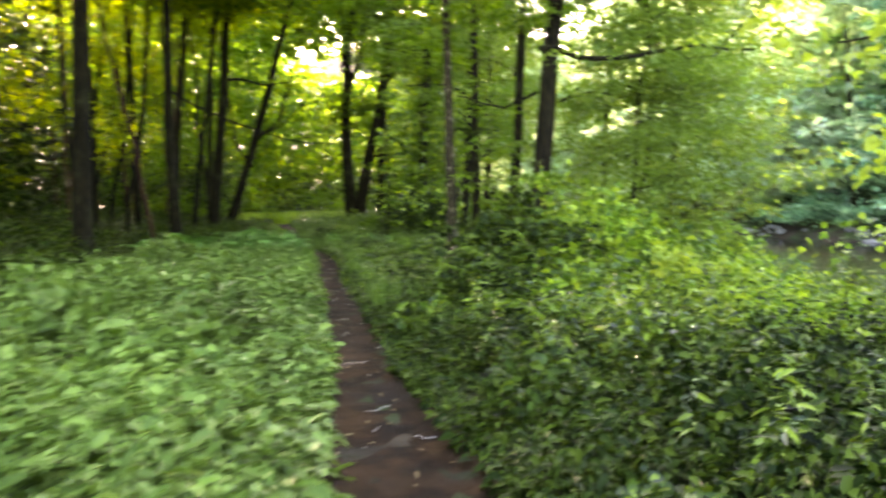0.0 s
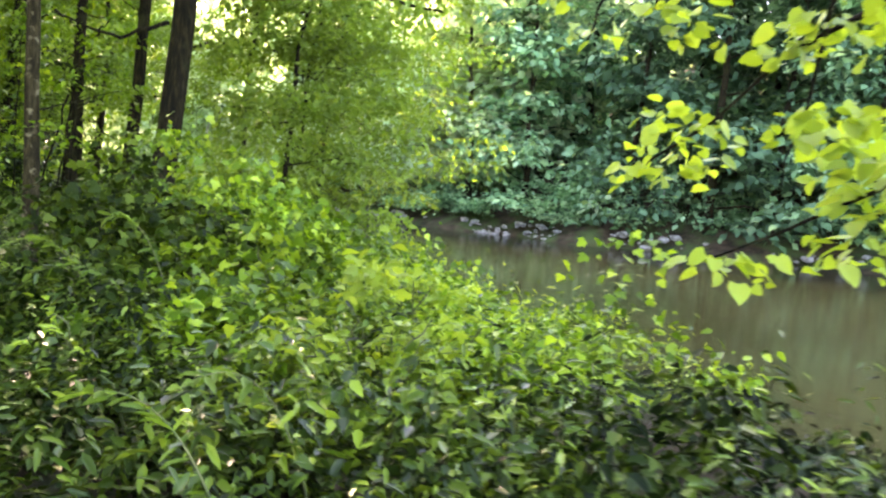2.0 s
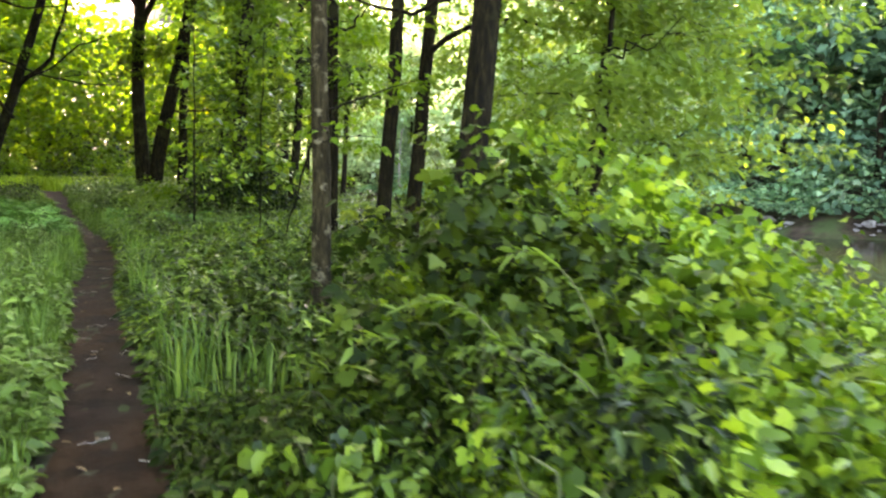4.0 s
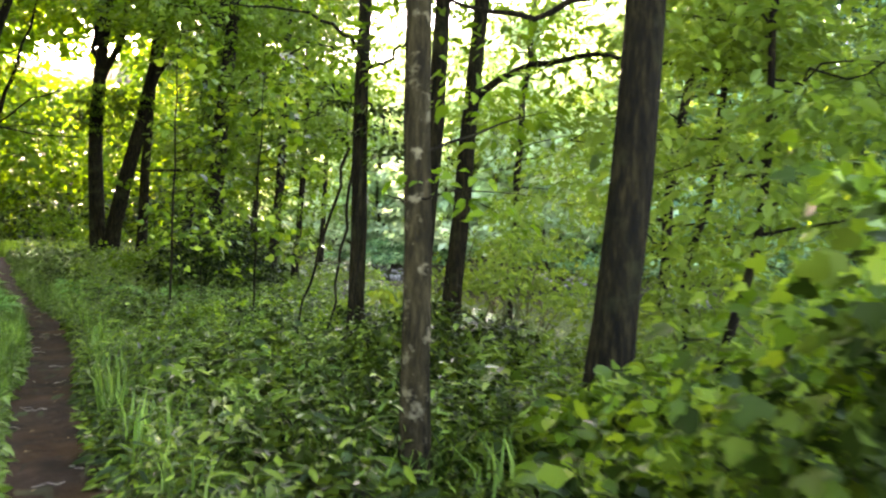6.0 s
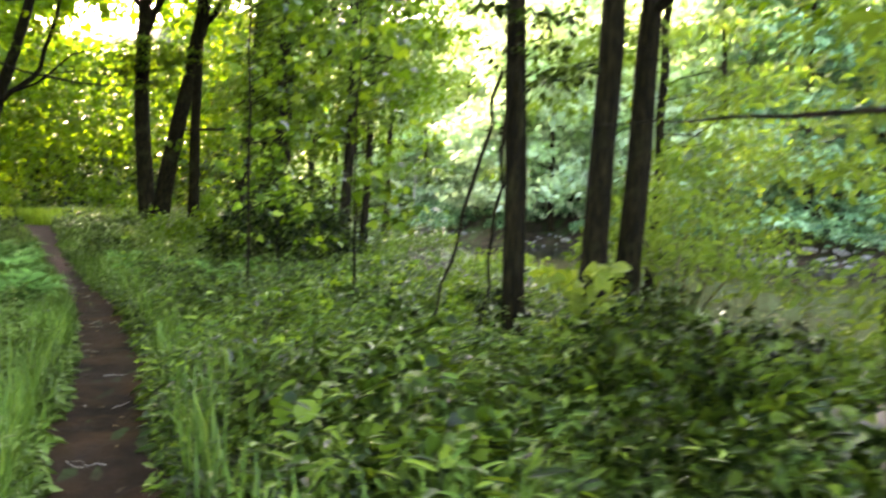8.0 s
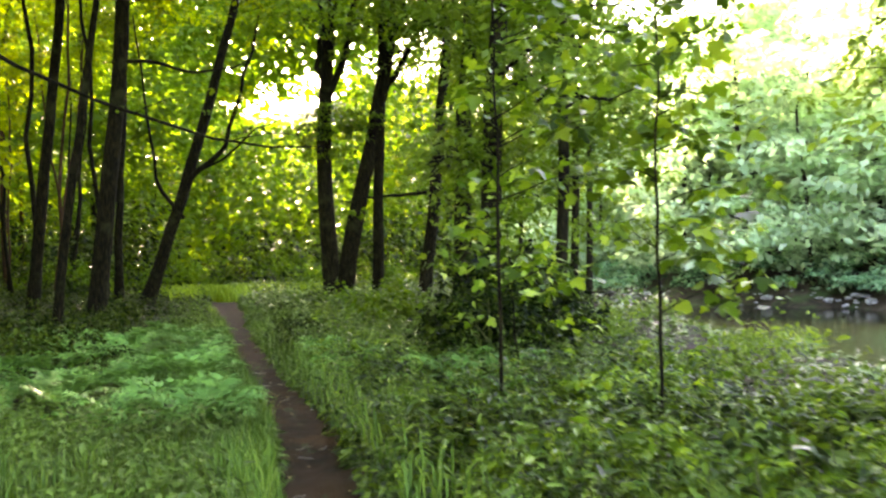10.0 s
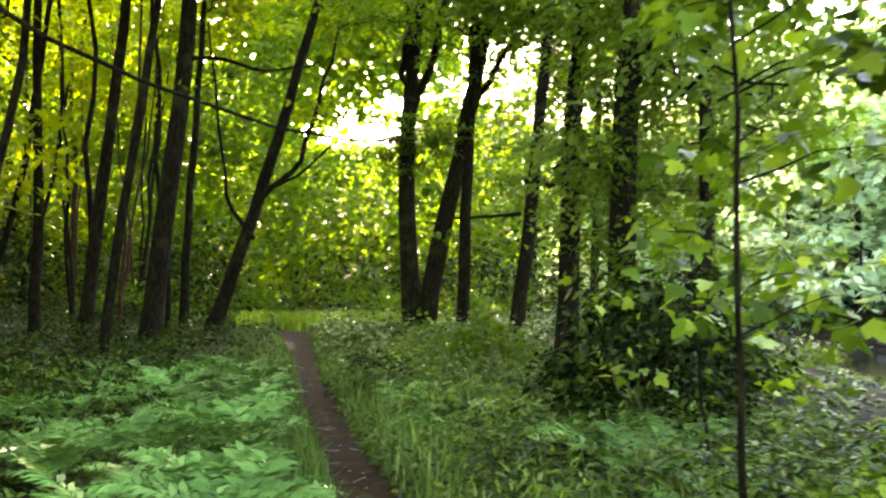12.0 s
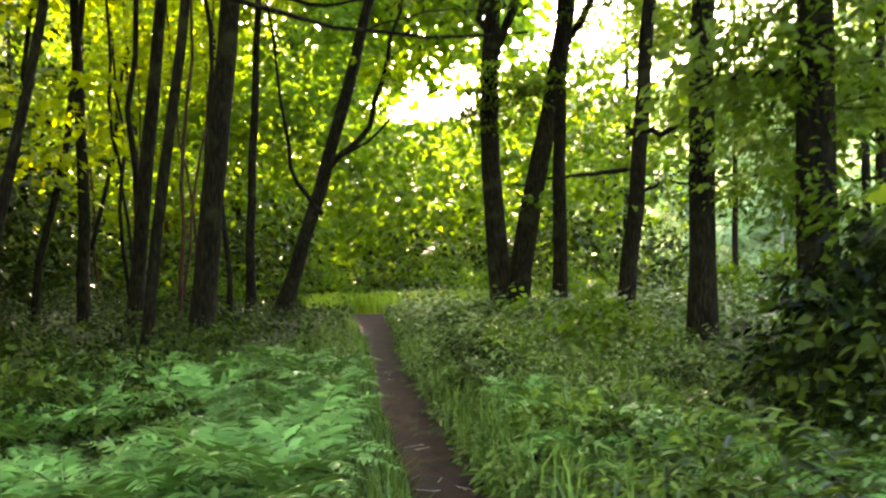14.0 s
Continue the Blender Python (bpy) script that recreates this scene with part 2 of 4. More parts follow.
def tube(points, radii, sides=8, rough=0.0):
    """A tapering round limb along points."""
    P = np.asarray(points, float)
    n = len(P)
    d = unit(np.gradient(P, axis=0))
    ref = np.where(np.abs(d[:, 2:3]) > 0.8, np.array([[1.0, 0, 0]]), np.array([[0, 0, 1.0]]))
    if np.abs(d[:, 2]).max() > 0.8 and np.abs(d[:, 2]).min() < 0.8:
        ref = np.tile(np.array([[0.31, 0.87, 0.1]]), (n, 1))
    u = unit(np.cross(d, ref))
    w = np.cross(d, u)
    ang = np.linspace(0, 2 * np.pi, sides, endpoint=False)
    r = np.asarray(radii, float)[:, None] * (1 + rough * rng.normal(size=(n, sides)) + rough * 1.5 * np.sin(ang * 3 + 1.3)[None])
    V = P[:, None] + r[..., None] * (np.cos(ang)[None, :, None] * u[:, None] + np.sin(ang)[None, :, None] * w[:, None])
    i, j = np.meshgrid(np.arange(n - 1), np.arange(sides), indexing="ij")
    k = (j + 1) % sides
    F = np.stack([i * sides + j, i * sides + k, (i + 1) * sides + k, (i + 1) * sides + j], -1).reshape(-1, 4)
    return V.reshape(-1, 3), F


def bend(a, b, n, sag=0.0, wob=0.0):
    """Points from a to b, hanging by sag in the middle, with small wanderings."""
    a, b = np.asarray(a, float), np.asarray(b, float)
    t = np.linspace(0, 1, n)[:, None]
    p = a + (b - a) * t
    p[:, 2] -= sag * 4 * (t * (1 - t))[:, 0]
    w = rng.normal(size=(n, 3)) * wob
    w[0] = w[-1] = 0
    return p + w


def spray(centres, radius, count, size, shape=OVATE, flat=0.22, droop=0.15, tilt=0.6):
    """Flattish tufts of leaves round twig ends."""
    m = len(centres)
    c = np.repeat(np.asarray(centres, float), count, axis=0)
    az = rng.uniform(0, 2 * np.pi, len(c))
    rr = np.sqrt(rng.uniform(0, 1, len(c))) * np.repeat(np.broadcast_to(radius, (m,)), count)
    off = np.stack([np.cos(az) * rr, np.sin(az) * rr, rng.normal(size=len(c)) * flat * rr - droop * rr], -1)
    ax = np.stack([np.cos(az + rng.normal(size=len(c)) * 0.8), np.sin(az + rng.normal(size=len(c)) * 0.8), rng.uniform(-1.1, 0.35, len(c))], -1)
    up = np.stack([rng.normal(size=len(c)) * tilt, rng.normal(size=len(c)) * tilt, np.ones(len(c))], -1)
    return leaves(c + off, ax, up, size * rng.uniform(0.5, 1.4, len(c)), shape)


# ---- lie of the land ----
PATH_Y = [-40, 0, 2, 4, 6.1, 9.7, 12, 16, 19.5, 22.9, 25.5, 28.5, 35.7, 40.6, 49, 60, 90]
PATH_X = [-1, 0, 0.1, -0.2, -0.58, -1.2, -1.55, -2.3, -2.75, -3.4, -4.1, -4.9, -6.7, -8.0, -9.9, -15, -40]
NEAR_Y = [-200, 0, 15, 23, 46, 60, 80, 100, 125, 150, 300]
NEAR_X = [12, 7.0, 7.2, 7.6, 6.2, 5.5, 4.0, 0, -14, -34, -200]
FAR_Y = [-200, 10, 25, 33, 40, 47, 57, 68, 76, 85, 100, 125, 150, 300]
FAR_X = [60, 49, 44, 40, 34.5, 30, 27, 23, 16, 12.5, 8, -4, -22, -180]
WATER = -1.7


def path_x(y):
    return np.interp(y, PATH_Y, PATH_X)


def trail_x(y):
    """Middle of the trodden earth: it swings away from the river past the old tree."""
    return path_x(y) - 0.30 * np.clip(np.asarray(y, float) - 44.0, 0, 7) ** 2


def near_x(y):
    return np.interp(y, NEAR_Y, NEAR_X)


def far_x(y):
    return np.interp(y, FAR_Y, FAR_X)


def smooth(a, b, x):
    t = np.clip((x - a) / (b - a), 0, 1)
    return t * t * (3 - 2 * t)


def land(x, y):
    """Height of the ground."""
    x, y = np.asarray(x, float), np.asarray(y, float)
    d = x - path_x(y)
    wob = 0.05 * np.sin(x * 1.3 + y * 0.7) * np.sin(y * 0.9 - x * 0.4) + 0.03 * np.sin(x * 3.1) * np.sin(y * 2.7)
    h = wob * smooth(0.3, 1.2, np.abs(d)) - 0.03 * (1 - smooth(0.25, 0.6, np.abs(d)))
    h = h + 0.06 * np.clip(-d - 4, 0, 40)
    h = h + 0.45 * smooth(26, 44, y)
    n, f = near_x(y), far_x(y)
    h = h * (1 - smooth(-3, 0, x - n)) - 2.4 * smooth(-3.2, 1.2, x - n)
    h = h + 1.5 * smooth(-1.0, 1.0, x - f) + 0.42 * np.clip(x - f - 0.5, 0, 45) + 0.4 * np.sin(x * 0.35) * np.sin(y * 0.3) * smooth(1, 6, x - f)
    h = h + 22 * smooth(112, 185, y) * (1 - smooth(-10, 60, x)) + 26 * smooth(-52, -95, x) * smooth(-40, 20, y)
    return h


def axis_lines(a, b, step, reach, growth=1.25):
    mid = list(np.arange(a, b + step / 2, step))
    lo, hi, s = [a], [b], step
    while hi[-1] < b + reach:
        s *= growth
        hi.append(hi[-1] + s)
        lo.append(lo[-1] - s)
    return np.array(lo[:0:-1] + mid + hi[1:])


GX, GY = axis_lines(-10, 12, 0.3, 500), axis_lines(-3, 42, 0.4, 500)
gx, gy = np.meshgrid(GX, GY, indexing="ij")
gz = land(gx, gy)
i, j = np.meshgrid(np.arange(len(GX) - 1), np.arange(len(GY) - 1), indexing="ij")
w = len(GY)
quads = np.stack([i * w + j, (i + 1) * w + j, (i + 1) * w + j + 1, i * w + j + 1], -1).reshape(-1, 4)
ground = part("ground", np.stack([gx, gy, gz], -1).reshape(-1, 3), quads, M_SOIL, smooth=True)
tagged(ground, "dark woodland soil and river banks", "ground", kind="structure")

# river surface
wy = np.array(sorted(set([-200.0, -100, -50] + list(np.arange(-20, 160, 4.0)) + [200, 300])))
wv = np.concatenate([np.stack([near_x(wy) - 2.5, wy, np.full(len(wy), WATER)], -1), np.stack([far_x(wy) + 1.5, wy, np.full(len(wy), WATER)], -1)])
k = np.arange(len(wy) - 1)
water = part("water", wv, np.stack([k, k + len(wy), k + len(wy) + 1, k + 1], -1), M_WATER)
tagged(water, "calm brown river water with faint ripples", "river", kind="structure")

# trodden path with uneven edges, a little above the soil
py = np.arange(-12, 46.6, 0.16)
cols = np.linspace(-1, 1, 9)
wide = (0.33 + 0.17 * (1 - smooth(3.5, 8, py)) + 0.14 * smooth(33, 41, py)) * np.sqrt(1 + np.gradient(trail_x(py), py) ** 2)
half = wide + 0.05 * np.sin(py * 1.7) + 0.05 * np.sin(py * 4.1 + 1) + 0.045 * rng.normal(size=len(py))
half2 = wide + 0.05 * np.sin(py * 1.3 + 2) + 0.05 * np.sin(py * 3.7) + 0.045 * rng.normal(size=len(py))
pw = np.where(cols[None] < 0, half[:, None], half2[:, None]) * cols[None]
px = trail_x(py)[:, None] + pw
pyy = np.repeat(py[:, None], 9, 1)
pz = land(px, pyy) + 0.018 - 0.012 * (1 - cols[None] ** 2) + 0.006 * rng.normal(size=px.shape)
i, j = np.meshgrid(np.arange(len(py) - 1), np.arange(8), indexing="ij")
quads = np.stack([i * 9 + j, i * 9 + j + 1, (i + 1) * 9 + j + 1, (i + 1) * 9 + j], -1).reshape(-1, 4)
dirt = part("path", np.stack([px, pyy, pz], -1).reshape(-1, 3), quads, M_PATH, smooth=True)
tagged(dirt, "narrow trodden path of brown earth", "path", kind="structure")


# ---- trees ----
def tree_base(name, x, y, label, group=""):
    ob = new(name)
    ob.location = (x, y, float(land(x, y)))
    tagged(ob, label, "tree", group)
    return ob


def stem_points(H, lean, bow=0.0, n=14, wob=0.03):
    t = np.linspace(0, 1, n)
    p = np.stack([lean[0] * t + bow * np.sin(np.pi * t), lean[1] * t, H * t], -1)
    p[1:-1, :2] += np.cumsum(rng.normal(size=(n - 2, 2)) * wob, 0)
    return p


def along(p, t):
    s = np.linspace(0, 1, len(p))
    return np.array([np.interp(t, s, p[:, k]) for k in range(3)])


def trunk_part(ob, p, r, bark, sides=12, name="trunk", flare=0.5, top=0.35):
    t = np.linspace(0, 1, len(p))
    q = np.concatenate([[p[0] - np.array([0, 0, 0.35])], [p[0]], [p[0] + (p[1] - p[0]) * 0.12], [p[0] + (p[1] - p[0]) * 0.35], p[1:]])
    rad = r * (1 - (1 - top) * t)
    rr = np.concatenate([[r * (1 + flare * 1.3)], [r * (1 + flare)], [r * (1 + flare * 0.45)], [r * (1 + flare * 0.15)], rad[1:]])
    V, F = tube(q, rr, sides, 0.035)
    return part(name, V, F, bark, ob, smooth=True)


def limbs_and_crown(ob, stems, r, bark, leaf, h0, h1, count, reach, sprays, per, size, shape=OVATE, rise=0.3, spray_r=0.75, droop=0.15, sector=None, flat=0.22, twigs=True):
    """Limbs off the stems between heights h0 and h1 (parts of the stem's length), each with twigs and leaf tufts."""
    tips = []
    for k in range(count):
        p = stems[k % len(stems)]
        t = h0 + (h1 - h0) * ((k + rng.uniform(0, 1)) / count)
        a = along(p, t)
        az = rng.uniform(0, 2 * np.pi) if sector is None else radians(rng.uniform(*sector))
        L = reach * rng.uniform(0.55, 1.15) * (1.15 - 0.55 * t)
        b = a + np.array([math.cos(az) * L, math.sin(az) * L, rise * L * rng.uniform(-0.4, 1.3)])
        rings = 7 if twigs else 4
        c = bend(a, b, rings, -0.08 * L * rng.uniform(0, 1), 0.05 * L)
        r0 = r * 0.28 * (1.1 - 0.5 * t)
        V, F = tube(c, np.linspace(r0, r0 * 0.15, rings), 6 if twigs else 4)
        pieces = [(V, F)]
        for q in range(sprays):
            u = 0.3 + 0.7 * (q + rng.uniform(0.2, 1)) / sprays
            s = along(c, min(u, 1))
            e = s + rng.normal(size=3) * np.array([0.28, 0.28, 0.12]) * L
            if twigs:
                pieces.append(tube(bend(s, e, 4, 0, 0.02 * L), np.linspace(r0 * 0.25, r0 * 0.08, 4), 4))
            tips.append(e)
        V, F = join(pieces)
        part("limb", V, F, bark, ob, smooth=True)
    V, F = spray(np.array(tips), spray_r * rng.uniform(0.7, 1.3, len(tips)), per, size, shape, flat, droop)
    part("crown", V, F, leaf, ob)
    return tips


GROUP = "woodland trees along the path"


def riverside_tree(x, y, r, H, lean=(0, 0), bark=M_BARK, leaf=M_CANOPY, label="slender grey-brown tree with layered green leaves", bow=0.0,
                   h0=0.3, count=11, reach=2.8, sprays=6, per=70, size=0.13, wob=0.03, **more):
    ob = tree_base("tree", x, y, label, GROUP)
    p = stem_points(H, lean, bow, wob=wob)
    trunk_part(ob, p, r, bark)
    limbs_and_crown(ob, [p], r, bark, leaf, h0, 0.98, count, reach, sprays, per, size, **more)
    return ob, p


def branch(ob, pts, r, bark=M_BARK, leaf=None, tufts=0, per=40, size=0.12, spray_r=0.5, shape=OVATE, droop=0.2):
    """A named limb of a tree along given points (in the tree's own frame)."""
    pts = np.asarray(pts, float)
    t = np.linspace(0, 1, 12)
    s = np.linspace(0, 1, len(pts))
    c = np.stack([np.interp(t, s, pts[:, k]) for k in range(3)], -1)
    c[1:-1] += rng.normal(size=(10, 3)) * r * 0.5
    V, F = tube(c, np.linspace(r, r * 0.3, 12), 7, 0.04)
    limb = part("limb", V, F, bark, ob, smooth=True)
    if tufts:
        tips = [along(c, rng.uniform(0.25, 1)) + rng.normal(size=3) * spray_r * 0.6 for _ in range(tufts)]
        V, F = spray(np.array(tips), spray_r, per, size, shape, droop=droop)
        part("foliage", V, F, leaf, limb)
    return limb


def rel(x, y, *pts):
    z = float(land(x, y))
    return [(a - x, b - y, c - z) for a, b, c in pts]


# E: pale slim trunk close to the path
tE, _ = riverside_tree(0.14, 13.0, 0.092, 9.5, (-0.05, 0.3), M_PALE_BARK, label="slim tree with pale blotched bark beside the path", h0=0.42, count=9, reach=2.2, wob=0.012)
branch(tE, rel(0.14, 13.0, (0.08, 13.0, 1.72), (0.23, 12.94, 1.77), (0.39, 12.95, 1.80), (0.85, 13.0, 1.78)), 0.008, M_BARK, M_CANOPY, 4, 14, 0.09, 0.2)
branch(tE, rel(0.14, 13.0, (0.09, 13.0, 2.0), (0.41, 13.25, 2.1), (0.88, 13.62, 2.31), (1.3, 13.9, 2.45)), 0.012, M_BARK, M_CANOPY, 5, 16, 0.09, 0.25)
branch(tE, rel(0.14, 13.0, (0.08, 13.02, 1.70), (0.32, 14.27, 1.8), (0.5, 15.8, 1.93)), 0.010)
# F: stout dark trunk, forking limb towards the river
tF, _ = riverside_tree(1.4, 13.2, 0.16, 12, (1.2, 0.5), label="stout dark tree on the river side of the path", h0=0.33, count=11, reach=3.0, wob=0.015)
branch(tF, rel(1.4, 13.2, (1.6, 13.2, 3.9), (2.6, 12.6, 3.55), (3.6, 12.3, 3.75), (4.6, 12.0, 3.6)), 0.05, M_BARK, M_BANK, 14, 60, 0.10, 0.55)
branch(tF, rel(1.4, 13.2, (1.55, 13.2, 3.2), (1.0, 13.6, 3.0), (0.3, 14.2, 3.3)), 0.03, M_BARK, M_CANOPY, 5, 40, 0.10, 0.4)
# B, C, D: group by the bank
tB, _ = riverside_tree(0.71, 17.9, 0.105, 11, (0.25, 0.4), label="thin dark tree with hanging vines", h0=0.42, count=9, reach=2.6, wob=0.015)
riverside_tree(1.48, 18.1, 0.125, 12, (0.9, 0.4), label="dark tree leaning towards the river", h0=0.42, count=10, reach=2.8, wob=0.02)
tD, _ = riverside_tree(2.03, 18.5, 0.125, 12, (1.0, 0.3), label="dark tree leaning towards the river", h0=0.45, count=10, reach=2.8, wob=0.02)
branch(tD, rel(2.03, 18.5, (2.25, 18.4, 3.3), (2.45, 17.9, 3.55), (2.8, 17.5, 3.66), (3.17, 17.0, 3.72), (3.61, 16.3, 3.46), (4.3, 15.2, 3.25)), 0.055, M_BARK, M_CANOPY, 8, 50, 0.11, 0.5)
branch(tB, rel(0.71, 17.9, (0.75, 17.9, 3.5), (0.95, 17.6, 3.55), (1.15, 17.3, 3.8)), 0.03)
branch(tB, rel(0.71, 17.9, (0.75, 17.9, 3.6), (0.5, 17.7, 3.8), (0.0, 17.5, 4.0), (-0.8, 17.4, 3.95)), 0.03, M_BARK, M_CANOPY, 5, 30, 0.11, 0.4)
branch(tB, rel(0.71, 17.9, (0.78, 17.88, 3.1), (0.95, 17.8, 2.95), (1.05, 17.75, 2.55)), 0.015, M_BARK, M_SHADE, 7, 36, 0.085, 0.22)
branch(tB, rel(0.71, 17.9, (0.72, 17.85, 3.3), (0.55, 17.7, 3.1), (0.50, 17.65, 2.8)), 0.012, M_BARK, M_SHADE, 4, 26, 0.08, 0.18)
# vines that hang from B
for dx, dy in ((-0.15, -0.1), (-0.3, 0.05), (-0.05, -0.25)):
    V, F = join([tube(bend((dx * 0.4, dy * 0.4, 2.6), (dx * 2.6, dy * 2, 0.25), 12, 0.12, 0.018), np.linspace(0.02, 0.012, 12), 5)])
    part("vine", V, F, M_BARK, tB, smooth=True)

# A: old double-stemmed tree at the bend, each stem forking high up
AX, AY = -4.45, 41.5
tA = tree_base("tree", AX, AY, "old double-stemmed tree at the bend of the path", GROUP)
t = np.linspace(0, 1, 14)
s1 = np.stack([np.interp(t, [0, 0.25, 0.5, 1], [-0.20, -0.42, -0.25, 0.9]), 0.4 * t, 17.0 * t], -1)
s2 = np.stack([np.interp(t, [0, 0.12, 0.4, 1], [0.14, 0.40, 1.55, 3.6]), 0.5 * t, 17.5 * t], -1)
for s in (s1, s2):
    s[2:-1, :2] += rng.normal(size=(11, 2)) * 0.04
trunk_part(tA, s1, 0.30, M_BARK, 14, flare=0.22)
trunk_part(tA, s2, 0.30, M_BARK, 14, flare=0.22)
limbs_and_crown(tA, [s1, s2], 0.30, M_BARK, M_CANOPY, 0.58, 0.98, 24, 4.4, 8, 90, 0.20, SIMPLE, spray_r=1.0)
branch(tA, [(-0.30, 0.1, 6.6), (-0.5, 0.1, 8.2), (-0.45, 0.1, 10), (-0.6, 0.2, 14)], 0.13, M_BARK, M_CANOPY, 6, 70, 0.16, 0.7)
branch(tA, [(-0.25, 0.1, 6.9), (0.35, 0.2, 8.3), (0.9, 0.2, 10.5), (1.3, 0.2, 14)], 0.15, M_BARK, M_CANOPY, 6, 70, 0.16, 0.7)
branch(tA, [(1.5, 0.2, 6.6), (1.75, 0.1, 8.2), (1.7, 0.1, 10), (1.6, 0.1, 13)], 0.12, M_BARK, M_CANOPY, 6, 70, 0.16, 0.7)
branch(tA, [(1.6, 0.2, 7.0), (2.5, 0.3, 8.4), (3.4, 0.2, 10.2), (4.2, 0.2, 12)], 0.12, M_BARK, M_CANOPY, 6, 70, 0.16, 0.7)
for x, z in ((-0.9, 6.0), (-0.7, 6.6), (0.2, 6.2), (0.9, 6.4), (0.7, 5.6), (1.9, 6.1), (-1.2, 5.4)):
    branch(tA, [(0.45 if x > 0 else -0.35, 0.0, z - 0.4), (x, -0.3, z)], 0.02, M_BARK, M_CANOPY, 5, 70, 0.13, 0.45)
riverside_tree(-3.2, 41.6, 0.20, 16, (0.6, 0.2), label="straight dark tree at the bend", h0=0.52, count=18, reach=3.8, sprays=7, per=64, size=0.20, shape=SIMPLE, spray_r=0.95, wob=0.03)
tJ, _ = riverside_tree(-1.7, 39.7, 0.21, 17, (1.6, 0.2), label="dark tree with two low side limbs", h0=0.52, count=18, reach=4.0, sprays=7, per=64, size=0.20, shape=SIMPLE, spray_r=0.95, wob=0.05)
branch(tJ, rel(-1.7, 39.7, (-1.4, 39.7, 4.8), (-0.6, 39.5, 4.7), (0.4, 39.2, 5.3), (1.0, 39.0, 5.2)), 0.09, M_BARK, M_CANOPY, 4, 40, 0.2, 0.6)
branch(tJ, rel(-1.7, 39.7, (-1.5, 39.7, 3.9), (-3.0, 39.8, 3.8), (-4.2, 39.8, 3.7)), 0.06, M_BARK, M_CANOPY, 3, 30, 0.2, 0.5)
branch(tJ, rel(-1.7, 39.7, (-1.5, 39.7, 3.2), (-0.7, 39.6, 3.6), (0.5, 39.4, 3.4)), 0.06, M_BARK)
tK, pK = riverside_tree(-0.9, 34.4, 0.24, 17, (1.0, 0.3), label="tall dark tree wrapped in climbing leaves", h0=0.42, count=18, reach=3.6, sprays=7, per=64, size=0.20, shape=SIMPLE, spray_r=0.95, wob=0.04)
tW, pW = riverside_tree(-0.85, 28.8, 0.21, 15, (0.8, 0.2), leaf=M_BANK, label="broad tree thickly covered in dark leaves", h0=0.18, count=18, reach=2.6, sprays=7, per=60, size=0.18, shape=SIMPLE, spray_r=1.0, wob=0.03)

# climbing leaves on the two broad trunks
for tree, p, r, lo, hi, count in ((tK, pK, 0.24, 2.4, 7.0, 26), (tW, pW, 0.21, 1.0, 9.0, 95)):
    z = rng.uniform(lo, hi, count)
    az = rng.uniform(0, 2 * np.pi, count)
    c = np.array([along(p, h / p[-1, 2]) for h in z]) + np.stack([np.cos(az), np.sin(az), 0 * az], -1) * (r + rng.uniform(0.0, 0.4, (count, 1)))
    V, F = spray(c, 0.36, 46, 0.11, OVATE, 0.6, 0.5)
    part("climber", V, F, M_CANOPY, tree, "green climbing leaves")

for x, y, H, r in ((1.2, 45.0, 14, 0.16), (0.2, 60.0, 16, 0.18)):
    riverside_tree(x, y, r, H, (0.5, 0.2), label="leafy tree on the bank beyond the bend", h0=0.2, count=18, reach=3.4, sprays=7, per=64, size=0.21, shape=SIMPLE, spray_r=1.0)

riverside_tree(0.8, 30.5, 0.14, 12, (0.6, 0.2), label="leafy tree between path and river", h0=0.32, count=14, reach=3.0, sprays=6, per=46, size=0.2, shape=SIMPLE, spray_r=0.9)

for x, y, H in ((1.8, 34.0, 11), (3.2, 38.5, 12), (2.4, 47.0, 13)):
    riverside_tree(x, y, 0.11, H, (0.5, 0.2), leaf=M_BANK, label="leafy tree between path and river", h0=0.40 if y > 36 else 0.2, count=22, reach=2.9, sprays=7, per=64, size=0.16, shape=SIMPLE, spray_r=0.8, droop=0.3)

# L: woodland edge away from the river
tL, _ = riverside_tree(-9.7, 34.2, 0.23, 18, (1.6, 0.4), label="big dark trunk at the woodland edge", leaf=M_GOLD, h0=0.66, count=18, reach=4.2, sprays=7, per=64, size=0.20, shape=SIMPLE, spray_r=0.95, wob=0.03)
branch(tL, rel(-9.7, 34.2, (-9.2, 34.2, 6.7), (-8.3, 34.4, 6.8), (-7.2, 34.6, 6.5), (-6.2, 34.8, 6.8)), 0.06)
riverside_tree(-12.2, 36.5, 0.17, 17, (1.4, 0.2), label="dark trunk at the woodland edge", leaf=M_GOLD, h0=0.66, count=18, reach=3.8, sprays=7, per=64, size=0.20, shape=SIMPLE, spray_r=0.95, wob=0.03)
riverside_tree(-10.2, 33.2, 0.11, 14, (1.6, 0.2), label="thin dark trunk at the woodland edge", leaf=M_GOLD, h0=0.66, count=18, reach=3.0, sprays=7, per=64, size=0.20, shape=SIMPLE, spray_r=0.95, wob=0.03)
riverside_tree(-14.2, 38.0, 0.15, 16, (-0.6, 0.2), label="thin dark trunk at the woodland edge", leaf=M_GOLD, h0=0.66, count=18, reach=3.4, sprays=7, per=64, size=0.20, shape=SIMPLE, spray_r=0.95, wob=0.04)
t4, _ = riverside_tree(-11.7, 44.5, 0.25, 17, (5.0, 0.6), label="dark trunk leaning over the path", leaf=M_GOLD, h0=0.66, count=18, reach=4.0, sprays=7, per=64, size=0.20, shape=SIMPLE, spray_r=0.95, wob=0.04)
